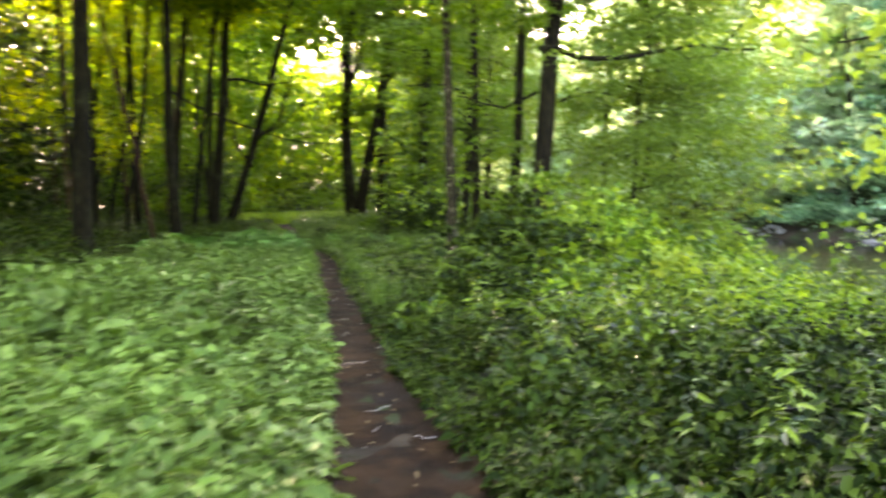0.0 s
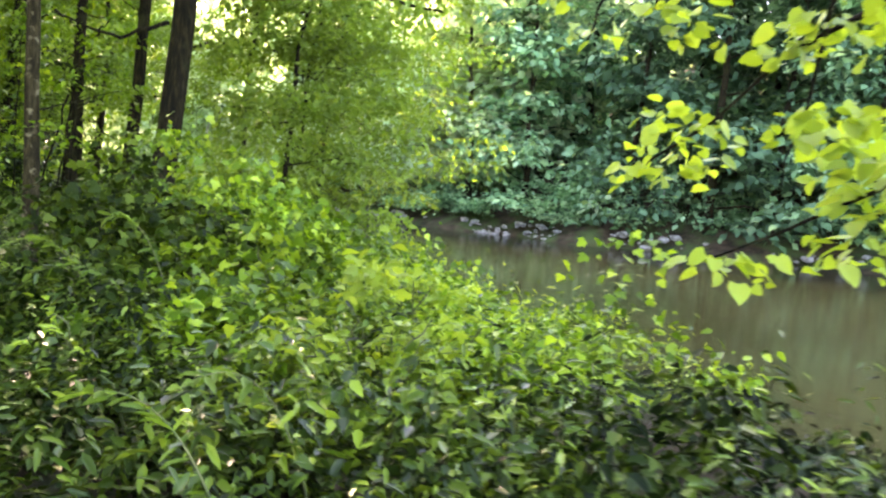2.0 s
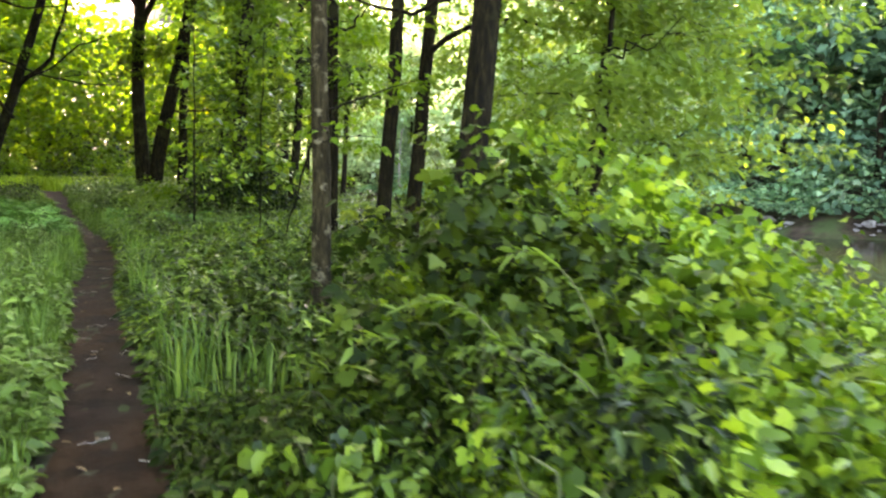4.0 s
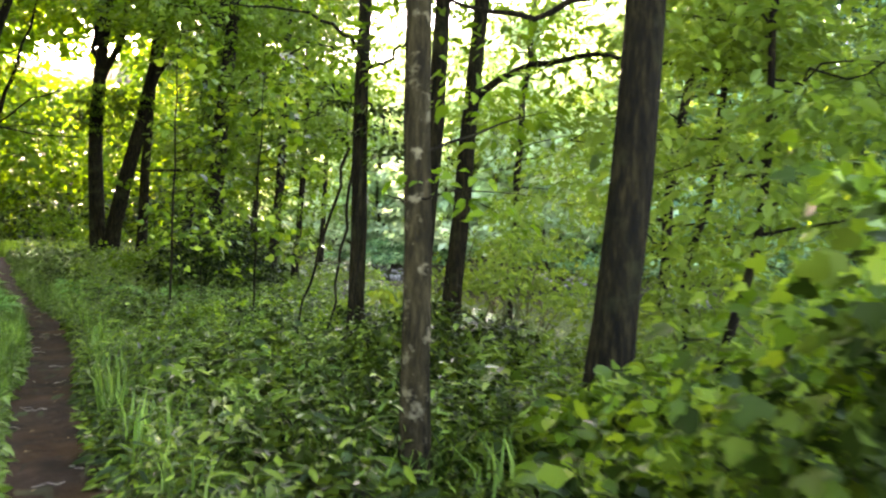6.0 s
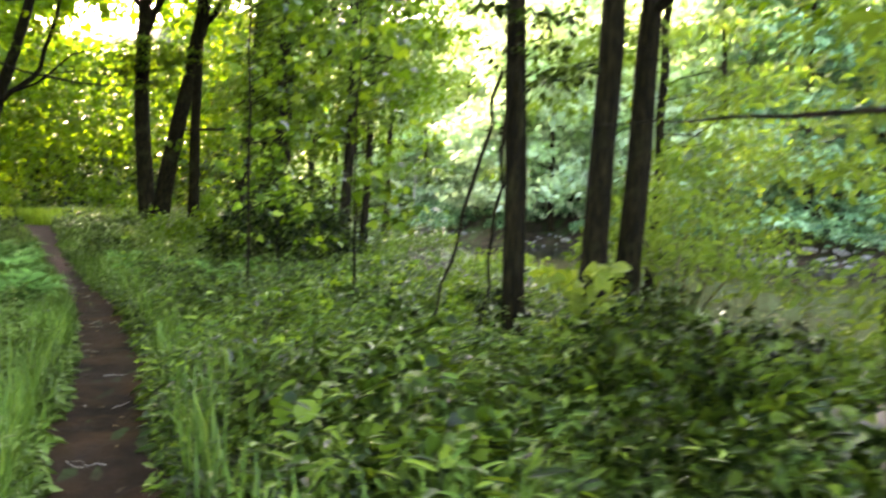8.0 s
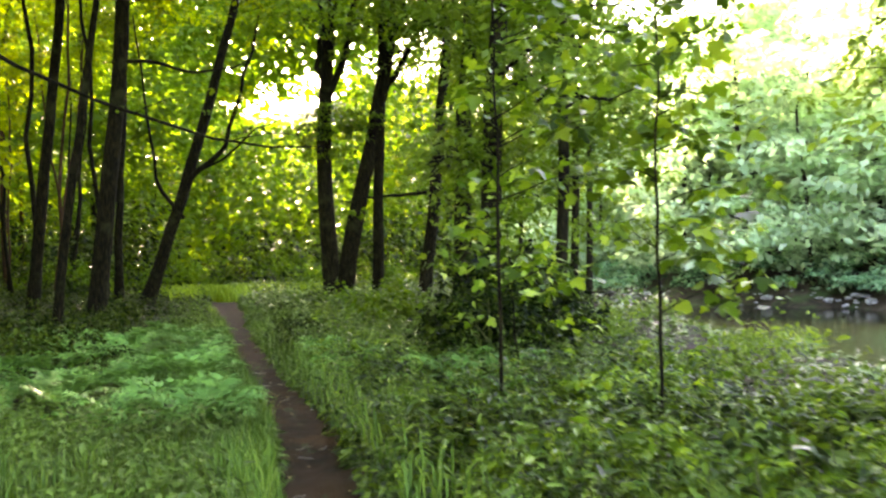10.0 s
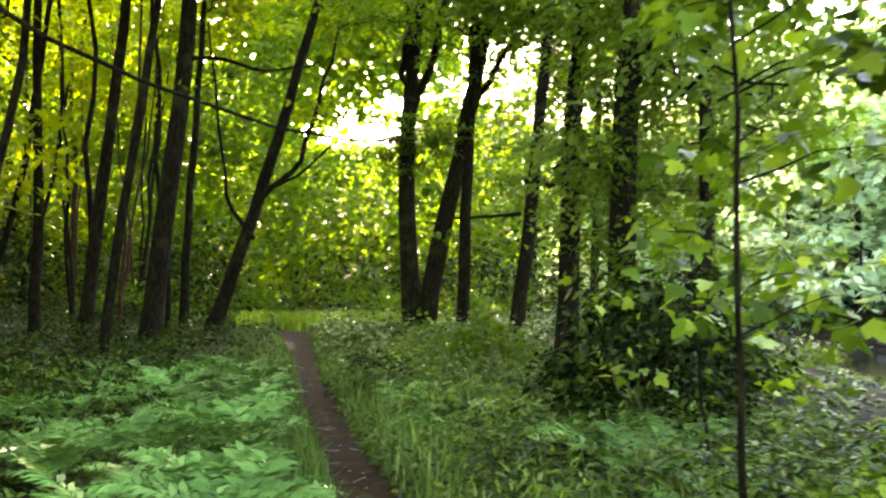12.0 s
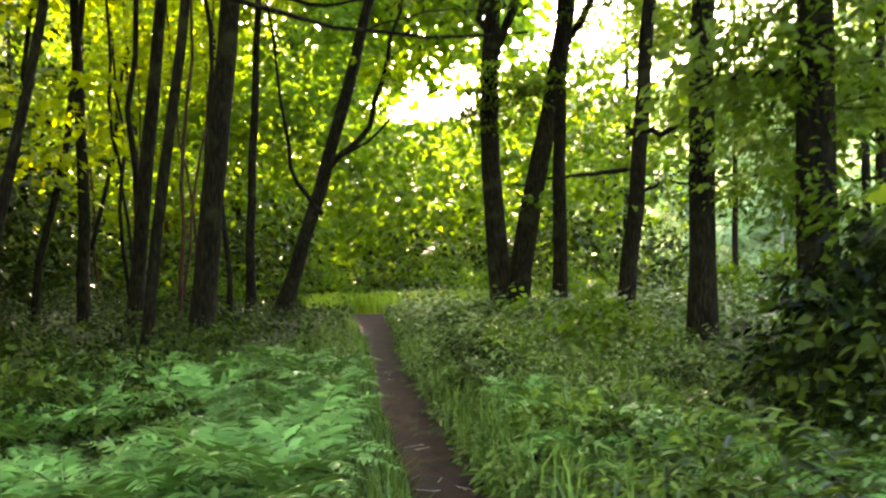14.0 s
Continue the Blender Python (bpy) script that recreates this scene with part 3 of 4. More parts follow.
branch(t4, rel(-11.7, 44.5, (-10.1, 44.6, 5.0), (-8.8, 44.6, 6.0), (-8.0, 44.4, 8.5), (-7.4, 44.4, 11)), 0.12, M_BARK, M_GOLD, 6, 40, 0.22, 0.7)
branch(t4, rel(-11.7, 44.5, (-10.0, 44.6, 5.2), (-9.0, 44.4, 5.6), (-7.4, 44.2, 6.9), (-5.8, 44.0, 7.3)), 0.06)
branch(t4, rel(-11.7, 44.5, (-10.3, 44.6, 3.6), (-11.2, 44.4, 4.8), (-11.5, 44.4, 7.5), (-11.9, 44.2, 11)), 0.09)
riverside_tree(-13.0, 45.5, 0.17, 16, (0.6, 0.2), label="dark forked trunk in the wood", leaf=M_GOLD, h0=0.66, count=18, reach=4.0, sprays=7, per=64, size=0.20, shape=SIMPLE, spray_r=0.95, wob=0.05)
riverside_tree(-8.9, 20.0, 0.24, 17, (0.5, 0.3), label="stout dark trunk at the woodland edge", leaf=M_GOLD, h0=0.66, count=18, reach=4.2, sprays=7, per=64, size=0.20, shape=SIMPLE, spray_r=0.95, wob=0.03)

# tree whose long thin bough reaches out over the path
tN, _ = riverside_tree(-8.8, 26.9, 0.19, 15, (-0.3, 0.3), label="dark tree with a long thin bough over the path", leaf=M_GOLD, h0=0.66, count=12, reach=3.4, sprays=7, per=64, size=0.20, shape=SIMPLE, wob=0.03)
branch(tN, rel(-8.8, 26.9, (-8.8, 26.9, 5.25), (-8.2, 27.0, 4.88), (-7.1, 27.0, 4.35), (-6.1, 27.05, 3.95), (-5.0, 27.1, 3.6), (-4.3, 27.1, 3.5), (-3.5, 27.1, 3.5)), 0.038, M_BARK)
branch(tN, rel(-8.8, 26.9, (-5.0, 27.1, 3.6), (-4.3, 27.0, 3.72), (-3.7, 27.0, 3.66)), 0.012, M_BARK, M_SHADE, 6, 22, 0.06, 0.22)
branch(tN, rel(-8.8, 26.9, (-6.4, 27.05, 4.08), (-5.8, 26.9, 4.25), (-5.2, 26.8, 4.3)), 0.010, M_BARK, M_CANOPY, 4, 16, 0.07, 0.22)

# G: bowed tree close to the path, with broad lit leaves hanging over the river
ob = tree_base("tree", 3.02, 3.97, "bowed old tree with broad lime-green leaves over the river", GROUP)
t = np.linspace(0, 1, 26)
h = 8.5 * t
pG = np.stack([np.interp(h, [0, 0.5, 0.9, 1.4, 1.75, 2.1, 2.6, 4, 8.5], [-0.10, -0.05, 0.03, 0.09, 0.08, -0.03, -0.30, -0.8, -1.7]), 0.2 * t ** 2, h], -1)
trunk_part(ob, pG, 0.21, M_BARK, 14, flare=0.6)
for spec, tufts in ((((3.1, 3.9, 2.6), (3.75, 5.05, 2.57), (3.83, 5.59, 2.47), (3.84, 6.2, 2.21), (3.89, 6.85, 1.86), (3.9, 7.3, 1.65)), 15),
                    (((3.15, 3.9, 2.3), (3.6, 4.89, 2.07), (3.73, 5.07, 1.88), (3.8, 5.32, 1.65), (3.83, 5.85, 1.4), (3.78, 6.54, 1.12)), 15),
                    (((3.0, 3.9, 3.1), (3.52, 6.07, 2.77), (3.51, 6.6, 2.74), (3.43, 7.14, 2.76), (3.5, 7.39, 2.52)), 12),
                    (((3.1, 3.9, 2.9), (3.41, 5.39, 2.61), (3.6, 5.6, 2.3), (4.3, 6.4, 1.6)), 9),
                    (((3.2, 3.9, 2.6), (4.6, 5.0, 2.6), (5.2, 5.8, 2.1), (5.3, 6.4, 1.5)), 14),
                    (((2.9, 3.9, 3.6), (3.2, 6.6, 3.6), (3.1, 8.0, 3.3), (3.0, 9.0, 3.0)), 12)):
    branch(ob, rel(3.02, 3.97, *spec), 0.022, M_BARK, M_LIME, max(7, tufts - 4), 15, 0.090, 0.26, HEART, 0.3)
limbs_and_crown(ob, [pG], 0.2, M_BARK, M_LIME, 0.5, 0.95, 8, 2.6, 5, 50, 0.12, ROUND, sector=(-60, 120))

# pale leafy trees on the bank, boughs drooping to the water
for x, y, H, lean, sec, reach in ((3.5, 15.6, 8.5, (0.8, 0.0), (-70, 130), 2.3), (5.0, 18.4, 9.5, (0.8, 0.0), (-90, 110), 2.7), (3.0, 14.2, 6.5, (0.3, 0.2), None, 1.7), (4.2, 22.0, 9, (1.0, 0.4), None, 2.8)):
    ob = tree_base("tree", x, y, "pale green bank tree drooping over the water", "bank trees")
    p = stem_points(H, lean, wob=0.06)
    trunk_part(ob, p, 0.045 if y < 17 else 0.08, M_BARK)
    limbs_and_crown(ob, [p], 0.06, M_BARK, M_BANK, 0.10 if x > 4.5 else 0.24, 0.98, 22, reach, 6, 62, 0.12 if y < 25 else 0.17, OVATE if y < 25 else SIMPLE, rise=0.05, spray_r=0.6, droop=0.35, sector=sec)


# ---- bushes ----
def bush(x, y, R, H, n, size, leaf, label, shape=OVATE, group="bushes", stems=7, name="bush", z=None):
    ob = new(name)
    ob.location = (x, y, float(land(x, y)))
    tagged(ob, label, "bush", group)
    for _ in range(stems):
        az, rr = rng.uniform(0, 2 * np.pi), R * math.sqrt(rng.uniform(0.05, 0.9))
        e = np.array([math.cos(az) * rr, math.sin(az) * rr, H * rng.uniform(0.6, 1.0) * (1 - 0.45 * (rr / R) ** 2)])
        V, F = tube(bend((e[0] * 0.15, e[1] * 0.15, -0.1), e, 7, -0.1 * H, 0.03 * H), np.linspace(0.016, 0.004, 7) * max(1, H / 1.4), 5)
        part("stem", V, F, M_STEM, ob, smooth=True)
    lumps = max(10, n // 60)
    az, u = rng.uniform(0, 2 * np.pi, lumps), np.sqrt(rng.uniform(0, 1, lumps))
    top = H * (1 - 0.55 * u ** 2) * rng.uniform(0.75, 1.1, lumps)
    lc = np.stack([np.cos(az) * u * R, np.sin(az) * u * R, top * rng.uniform(0.25, 1, lumps) ** 0.5], -1)
    V, F = spray(lc, R * 0.30 * rng.uniform(0.6, 1.3, lumps), n // lumps, size, shape, 0.5, 0.1, 0.9)
    V[:, 2] = np.maximum(V[:, 2], 0.02)
    part("foliage", V, F, leaf, ob)
    return ob


# thicket on the river side, opposite the start
VINE = "dense thicket of climbing vine leaves on the bank"
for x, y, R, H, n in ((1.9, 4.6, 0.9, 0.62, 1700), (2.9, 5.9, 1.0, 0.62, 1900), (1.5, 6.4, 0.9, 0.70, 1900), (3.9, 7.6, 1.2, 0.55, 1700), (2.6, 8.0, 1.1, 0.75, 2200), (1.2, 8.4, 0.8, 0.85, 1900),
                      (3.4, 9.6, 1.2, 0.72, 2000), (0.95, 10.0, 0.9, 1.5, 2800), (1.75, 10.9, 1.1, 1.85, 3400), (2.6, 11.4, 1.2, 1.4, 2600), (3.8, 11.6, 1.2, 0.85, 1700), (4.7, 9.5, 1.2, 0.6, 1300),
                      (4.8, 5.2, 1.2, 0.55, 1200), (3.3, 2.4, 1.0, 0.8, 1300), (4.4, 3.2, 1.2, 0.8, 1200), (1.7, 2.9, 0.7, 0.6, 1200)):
    # lit river side and shaded path side are put into leaf colour
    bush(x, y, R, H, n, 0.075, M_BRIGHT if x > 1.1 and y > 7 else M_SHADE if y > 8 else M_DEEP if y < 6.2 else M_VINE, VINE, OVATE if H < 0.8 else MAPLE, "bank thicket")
# dark bushes added to stand for shade at the thicket's foot
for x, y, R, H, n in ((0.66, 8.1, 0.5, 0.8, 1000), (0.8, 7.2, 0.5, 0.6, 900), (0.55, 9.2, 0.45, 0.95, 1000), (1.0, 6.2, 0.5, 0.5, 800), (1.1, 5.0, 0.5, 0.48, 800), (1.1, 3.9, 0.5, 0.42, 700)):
    bush(x, y, R, H, n, 0.065, M_DEEP if y > 7 else M_SHADE, "low bush beside the path, darkened for painted shade", OVATE, "bank thicket")
for x, y, R, H, n in ((2.1, 7.3, 0.6, 0.95, 620), (2.9, 8.6, 0.7, 1.0, 700), (1.75, 9.3, 0.6, 1.35, 700)):
    bush(x, y, R, H, n, 0.09, M_LIME if y < 9 else M_BRIGHT, "bright green leafy shoots above the thicket", MAPLE, "bank thicket")
for x, y, R, H, n in ((2.0, 12.5, 0.8, 0.85, 1300), (2.9, 13.0, 0.9, 0.9, 1300), (1.25, 12.3, 0.6, 0.55, 800), (3.9, 13.4, 0.9, 0.8, 1000)):
    bush(x, y, R, H, n, 0.085, M_BRIGHT, "bright lime bush between the trees and the bank", ROUND, "bank thicket")
for x, y, R, H, n in ((1.30, 12.55, 0.5, 0.95, 420), (1.95, 12.75, 0.55, 0.9, 420)):
    bush(x, y, R, H, int(n * 1.5), 0.09, M_BRIGHT, "broad-leaved bright bush round the stout trunk", HEART, "bank thicket")
for k in range(20):
    y = rng.uniform(25.5, 36)
    x = path_x(y) - rng.uniform(2.3, 5.6)
    bush(x, y, rng.uniform(0.6, 1.0), rng.uniform(0.55, 0.95), 620, 0.095, M_SHADE, "low dark scrub under the woodland edge", OVATE, "woodland shrubs", stems=5)
for x, y, R, H, n in ((-0.35, 22.3, 0.8, 0.5, 700), (-0.65, 21.3, 0.6, 0.42, 500), (0.5, 23.2, 0.8, 0.45, 600)):
    bush(x, y, R, H, n, 0.09, M_BRIGHT, "low bright bush on the river side of the path", MAPLE, "bank thicket")
for x, y, R, H, n in ((0.75, 15.6, 0.7, 0.85, 1300), (1.4, 16.2, 0.75, 0.95, 1300), (0.35, 14.7, 0.5, 0.55, 800)):
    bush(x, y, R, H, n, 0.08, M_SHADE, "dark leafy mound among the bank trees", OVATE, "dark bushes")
# shrubs among the bank trees
for x, y, R, H, n in ((2.6, 13.8, 1.0, 1.15, 1200), (3.6, 15.4, 1.3, 1.6, 1700), (2.1, 15.8, 0.9, 0.75, 900), (0.9, 16.6, 0.7, 0.6, 600), (3.2, 19.4, 1.2, 2.4, 1900), (4.4, 21.4, 1.3, 2.2, 1700), (1.5, 21.0, 0.9, 0.6, 900),
                      (5.2, 16.8, 1.3, 1.7, 1400), (3.6, 27.0, 1.3, 0.35, 800), (2.2, 25.0, 1.0, 0.4, 700), (3.6, 34.0, 1.4, 0.4, 700), (1.4, 30, 1.2, 0.45, 800)):
    bush(x, y, R, H, n, 0.10, M_BANK, "light green bank shrub under the trees", OVATE, "bank shrubs")
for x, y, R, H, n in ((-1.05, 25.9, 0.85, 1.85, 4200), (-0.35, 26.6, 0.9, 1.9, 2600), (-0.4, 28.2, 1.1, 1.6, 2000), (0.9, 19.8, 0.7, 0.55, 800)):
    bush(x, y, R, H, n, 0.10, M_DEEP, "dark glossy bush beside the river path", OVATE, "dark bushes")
for x, y, R, H, n in ((-2.6, 33.0, 1.0, 0.9, 800), (-3.0, 37.5, 1.2, 1.0, 800), (-5.5, 49.0, 1.6, 1.5, 900), (-3.0, 47.0, 1.6, 1.6, 900), (-7.8, 53.0, 2.0, 2.4, 1200), (-10.5, 57.0, 2.4, 3.0, 1300), (-6.0, 58.0, 2.4, 3.2, 1300),
                      (-13.5, 53.0, 2.2, 2.6, 1200), (-1.0, 52, 2, 2.4, 1000), (-16.5, 49.0, 2.0, 2.0, 1000), (2.5, 44, 1.8, 2.0, 1000)):
    bush(x, y, R, H, n, 0.17, M_CANOPY, "leafy green shrub at the bend of the path", SIMPLE, "shrubs at the bend")
# edge shrubs with the wood's shade in their leaf colour
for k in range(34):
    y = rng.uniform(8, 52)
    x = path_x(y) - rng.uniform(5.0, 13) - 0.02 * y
    bush(x, y, rng.uniform(0.8, 1.4), rng.uniform(0.6, 1.5), 600, 0.14, M_SHADE, "shrub at the woodland edge, coloured as shaded", SIMPLE, "woodland shrubs", stems=5)


# young maple by the path: a thin stem with broad lobed leaves
def sapling(x, y, H, r, n, label, size=0.095, reach=0.9, lean=(0.1, 0.1), sector=None):
    ob = new("sapling")
    ob.location = (x, y, float(land(x, y)))
    tagged(ob, label, "sapling", "saplings")
    p = stem_points(H, lean, wob=0.015)
    V, F = tube(p, np.linspace(r, r * 0.3, len(p)), 7)
    part("stem", V, F, M_BARK, ob, smooth=True)
    tips = []
    for k in range(n):
        t = 0.25 + 0.75 * (k + rng.uniform(0, 1)) / n
        a = along(p, t)
        az = k * 2.4 + rng.normal() * 0.3 if sector is None else radians(rng.uniform(*sector))
        L = reach * rng.uniform(0.6, 1.2) * (1.1 - 0.6 * t)
        e = a + np.array([math.cos(az) * L, math.sin(az) * L, 0.25 * L])
        V, F = tube(bend(a, e, 5, -0.05, 0.015), np.linspace(r * 0.35, r * 0.12, 5), 4)
        part("twig", V, F, M_BARK, ob, smooth=True)
        tips += [e, a + (e - a) * 0.6]
    V, F = spray(np.array(tips), 0.27, 14, size, MAPLE, 0.4, 0.25)
    part("foliage", V, F, M_BRIGHT, ob)


sapling(-1.47, 21.3, 4.6, 0.022, 22, "young maple with broad bright leaves beside the path", 0.12, 1.05, sector=(-70, 120))
sapling(-0.3, 20.6, 4.2, 0.018, 18, "young maple with broad bright leaves beside the path", 0.12, 0.9, sector=(-60, 120))
sapling(3.2, 6.6, 1.25, 0.008, 6, "thin sapling rising above the vines", 0.06, 0.22)
sapling(-1.0, 23.6, 2.4, 0.016, 9, "young maple with broad bright leaves beside the path")


# ---- low growth ----
def scatter(n, y0, y1, d0, d1, bias=1.0):
    """Places beside the path: d metres to its right."""
    y = rng.uniform(y0, y1, n)
    d = d0 + (d1 - d0) * rng.uniform(0, 1, n) ** bias
    d = d + np.sign(d) * (0.15 * (1 - smooth(3.5, 8, y)) + 0.2 * smooth(33, 41, y))
    x = path_x(y) + d
    return x, y, d


def herbs(x, y, H, per, size, shape=OVATE, spread=0.16):
    """Upright herbs: leaves up each stem, larger lower down."""
    n = len(x)
    z = land(x, y)
    k = np.repeat(np.arange(n), per)
    u = rng.uniform(0.15, 1.0, len(k))
    az = rng.uniform(0, 2 * np.pi, len(k))
    lean = rng.normal(size=(n, 2)) * 0.18
    base = np.stack([x[k] + lean[k, 0] * H[k] * u + np.cos(az) * spread * 0.35, y[k] + lean[k, 1] * H[k] * u + np.sin(az) * spread * 0.35, z[k] + H[k] * u], -1)
    ax = np.stack([np.cos(az), np.sin(az), 0.55 - 1.15 * rng.uniform(0, 1, len(k)) - 0.5 * (1 - u)], -1)
    up = np.stack([rng.normal(size=len(k)) * 0.4, rng.normal(size=len(k)) * 0.4, np.ones(len(k))], -1)
    return leaves(base, ax, up, size * (1.3 - 0.6 * u) * rng.uniform(0.55, 1.35, len(k)), shape)


def blades(x, y, L, width=0.006, arch=0.55):
    """Grass blades in three lengths of two, arching over."""
    n = len(x)
    z = land(x, y)
    az = rng.uniform(0, 2 * np.pi, n)
    out = np.stack([np.cos(az), np.sin(az), np.zeros(n)], -1)
    side = np.stack([-np.sin(az), np.cos(az), np.zeros(n)], -1)
    a = arch * rng.uniform(0.3, 1.4, n)[:, None]
    b = np.stack([x, y, z - 0.01], -1)
    Ls = L[:, None]
    m = b + np.array([0, 0, 1.0]) * Ls * 0.6 + out * Ls * 0.18 * a
    t = b + np.array([0, 0, 1.0]) * Ls * (0.95 - 0.25 * a) + out * Ls * 0.62 * a
    w = width * rng.uniform(0.6, 1.5, n)[:, None]
    V = np.stack([b - side * w, b + side * w, m + side * w * 0.9, m - side * w * 0.9, t + side * w * 0.15, t - side * w * 0.15], 1)
    F = np.array([(0, 1, 2, 3), (3, 2, 4, 5)])
    return V.reshape(-1, 3), (np.arange(n)[:, None, None] * 6 + F[None]).reshape(-1, 4)


def stuff(name, VF, mat, label, category):
    ob = part(name, VF[0], VF[1], mat)
    return tagged(ob, label, category, kind="stuff")


def cover(n, y0, y1, d0, d1, lo, hi, per, size, shape=OVATE, bias=1.0, edge=0.5):
    x, y, d = scatter(n, y0, y1, d0, d1, bias)
    clump = np.sin(x * 2.3 + 0.7 * np.sin(y * 1.1)) * np.sin(y * 1.9 + 0.8 * np.sin(x * 1.7)) + 0.35 * np.sin(x * 5.1 - y * 3.7)
    ok = (x < near_x(y) - 0.6) & (clump + rng.normal(size=n) * 0.3 > -0.50)
    x, y, d, clump = x[ok], y[ok], d[ok], clump[ok]
    H = rng.uniform(lo, hi, len(x)) * (0.35 + 0.65 * smooth(0.25, 0.25 + edge, np.abs(d))) * (0.82 + 0.52 * clump)
    return herbs(x, y, H, per, size, shape)


stuff("herb_carpet", join([cover(4600, 1.5, 14, -0.34, -5.0, 0.32, 0.72, 13, 0.105, OVATE, 1.4), cover(3600, 14, 22, -0.34, -5.0, 0.2, 0.5, 12, 0.085, OVATE, 1.4), cover(2200, 22, 32, -0.34, -5.0, 0.15, 0.38, 10, 0.085, OVATE, 1.4)]),
      M_HERB, "dense carpet of green nettle-like herbs", "undergrowth")
# shade under the trees is put into these herbs' colour
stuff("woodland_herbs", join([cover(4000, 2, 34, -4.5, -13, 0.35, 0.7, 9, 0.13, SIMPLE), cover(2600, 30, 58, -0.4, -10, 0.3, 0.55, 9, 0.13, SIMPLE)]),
      M_SHADE, "herbs under the woodland edge, coloured as shaded", "undergrowth")
# shade beside the thicket put into the herb colour
stuff("bank_herbs", cover(2600, 1.5, 12, 0.34, 4.0, 0.2, 0.5, 10, 0.08, OVATE, 1.5, 0.7), M_SHADE, "low herbs between path and thicket, coloured as shaded", "undergrowth")
stuff("bank_herbs", join([cover(2400, 12, 25, 0.32, 4.8, 0.22, 0.62, 10, 0.085, OVATE, 1.3, 0.7), cover(2400, 12, 25, 0.36, 4.8, 0.3, 0.75, 10, 0.13, SLIM, 1.3, 0.7)]),
      M_VINE, "mixed low herbs and vines between path and river", "undergrowth")
stuff("verge_herbs", join([cover(1500, 24, 42, 0.3, 5.0, 0.25, 0.55, 10, 0.095, OVATE, 1.3, 0.7), cover(2000, 24, 42, 0.34, 5.0, 0.3, 0.65, 10, 0.13, SLIM, 1.3, 0.7), cover(2600, 34, 62, 0.4, 11, 0.4, 0.8, 8, 0.18, SIMPLE), cover(3000, 14, 44, 4.4, 14, 0.08, 0.22, 8, 0.14, SIMPLE)]), M_HERB, "green herbs and seedlings beside the path", "undergrowth")

# grass along the verges
gxs, gys, gls = [], [], []
for n, y0, y1, d0, d1, lo, hi in ((5000, 2, 22, -0.32, -0.9, 0.12, 0.30), (6000, 12, 22, -0.4, -3.0, 0.25, 0.45), (1800, 2, 22, 0.32, 0.6, 0.06, 0.16), (5000, 22, 46, 0.28, 2.0, 0.15, 0.38), (5000, 22, 50, -0.28, -1.6, 0.15, 0.4), (1500, 13, 18, 1.2, 3.0, 0.3, 0.6), (6000, 20, 34, -0.36, -1.7, 0.28, 0.5), (4000, 11, 20, -0.4, -3.2, 0.35, 0.6)):
    x, y, d = scatter(n, y0, y1, d0, d1, 1.3)
    gxs.append(x), gys.append(y), gls.append(rng.uniform(lo, hi, n))
stuff("grass", blades(np.concatenate(gxs), np.concatenate(gys), np.concatenate(gls)), M_GRASS, "soft green grass along the path's edges", "grass")
# sun patch at the bend, painted by brighter blades
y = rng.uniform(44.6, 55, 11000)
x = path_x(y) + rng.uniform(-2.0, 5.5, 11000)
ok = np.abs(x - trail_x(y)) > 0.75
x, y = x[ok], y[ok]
stuff("grass", blades(x, y, rng.uniform(0.35, 0.8, len(x)), 0.018), M_SUNGRASS, "grass at the bend of the path, sunlight painted bright", "grass")


n = 5200
y = rng.uniform(10.5, 30, n)
x = path_x(y) + 0.42 + 2.4 * rng.uniform(0, 1, n) ** 1.3
stuff("grass", blades(x, y, rng.uniform(0.25, 0.6, n), 0.008), M_GRASS, "tufts of green grass on the river side of the path", "grass")


# ferns
def fern(x, y, fronds, L, label="arching green fern in the undergrowth"):
    ob = new("fern")
    ob.location = (x, y, float(land(x, y)))
    tagged(ob, label, "fern", "ferns beside the path")
    for k in range(fronds):
        az = k * 2 * math.pi / fronds + rng.normal() * 0.3
        l = L * rng.uniform(0.75, 1.15)
        o = np.array([math.cos(az), math.sin(az), 0])
        s = np.linspace(0, 1, 25)
        c = o[None] * (l * 0.85 * s ** 1.1)[:, None] + np.array([0, 0, 1.0])[None] * (l * (0.95 * s - 0.62 * s ** 2.2))[:, None]
        side = np.cross(o, (0, 0, 1.0))
        i = np.repeat(np.arange(4, 25), 2)
        sg = np.tile([1.0, -1.0], 21)
        dirn = unit(np.gradient(c, axis=0))
        up = np.cross(side[None], dirn)
        up = np.where(up[:, 2:3] < 0, -up, up)
        ax = side[None] * sg[:, None] + dirn[i] * 0.45 + rng.normal(size=(len(i), 3)) * 0.14
        size = (l * 0.19 * np.sin(np.pi * np.clip((i / 25.0) ** 0.8, 0, 1)) + 0.015) * rng.uniform(0.75, 1.15, len(i))
        V, F = join([leaves(c[i], ax, up[i], size, NARROW), tube(c[::3], np.linspace(0.005, 0.0015, 9), 4)])
        part("frond", V, F, M_FERN, ob)
    return ob


kinds = [fern(-5.2, 24.2, 8, 0.80), fern(-5.6, 25.8, 9, 0.92), fern(-4.9, 22.6, 7, 0.70)]
for k in range(105):
    y = rng.uniform(21.7, 31)
    x = path_x(y) - rng.uniform(0.85, 5.2)
    c = copy_thing(kinds[k % 3], pose(x, y, float(land(x, y)) + 0.10, rng.normal() * 6, rng.normal() * 6, rng.uniform(0, 360)))
    c.scale = [rng.uniform(0.8, 1.15)] * 3
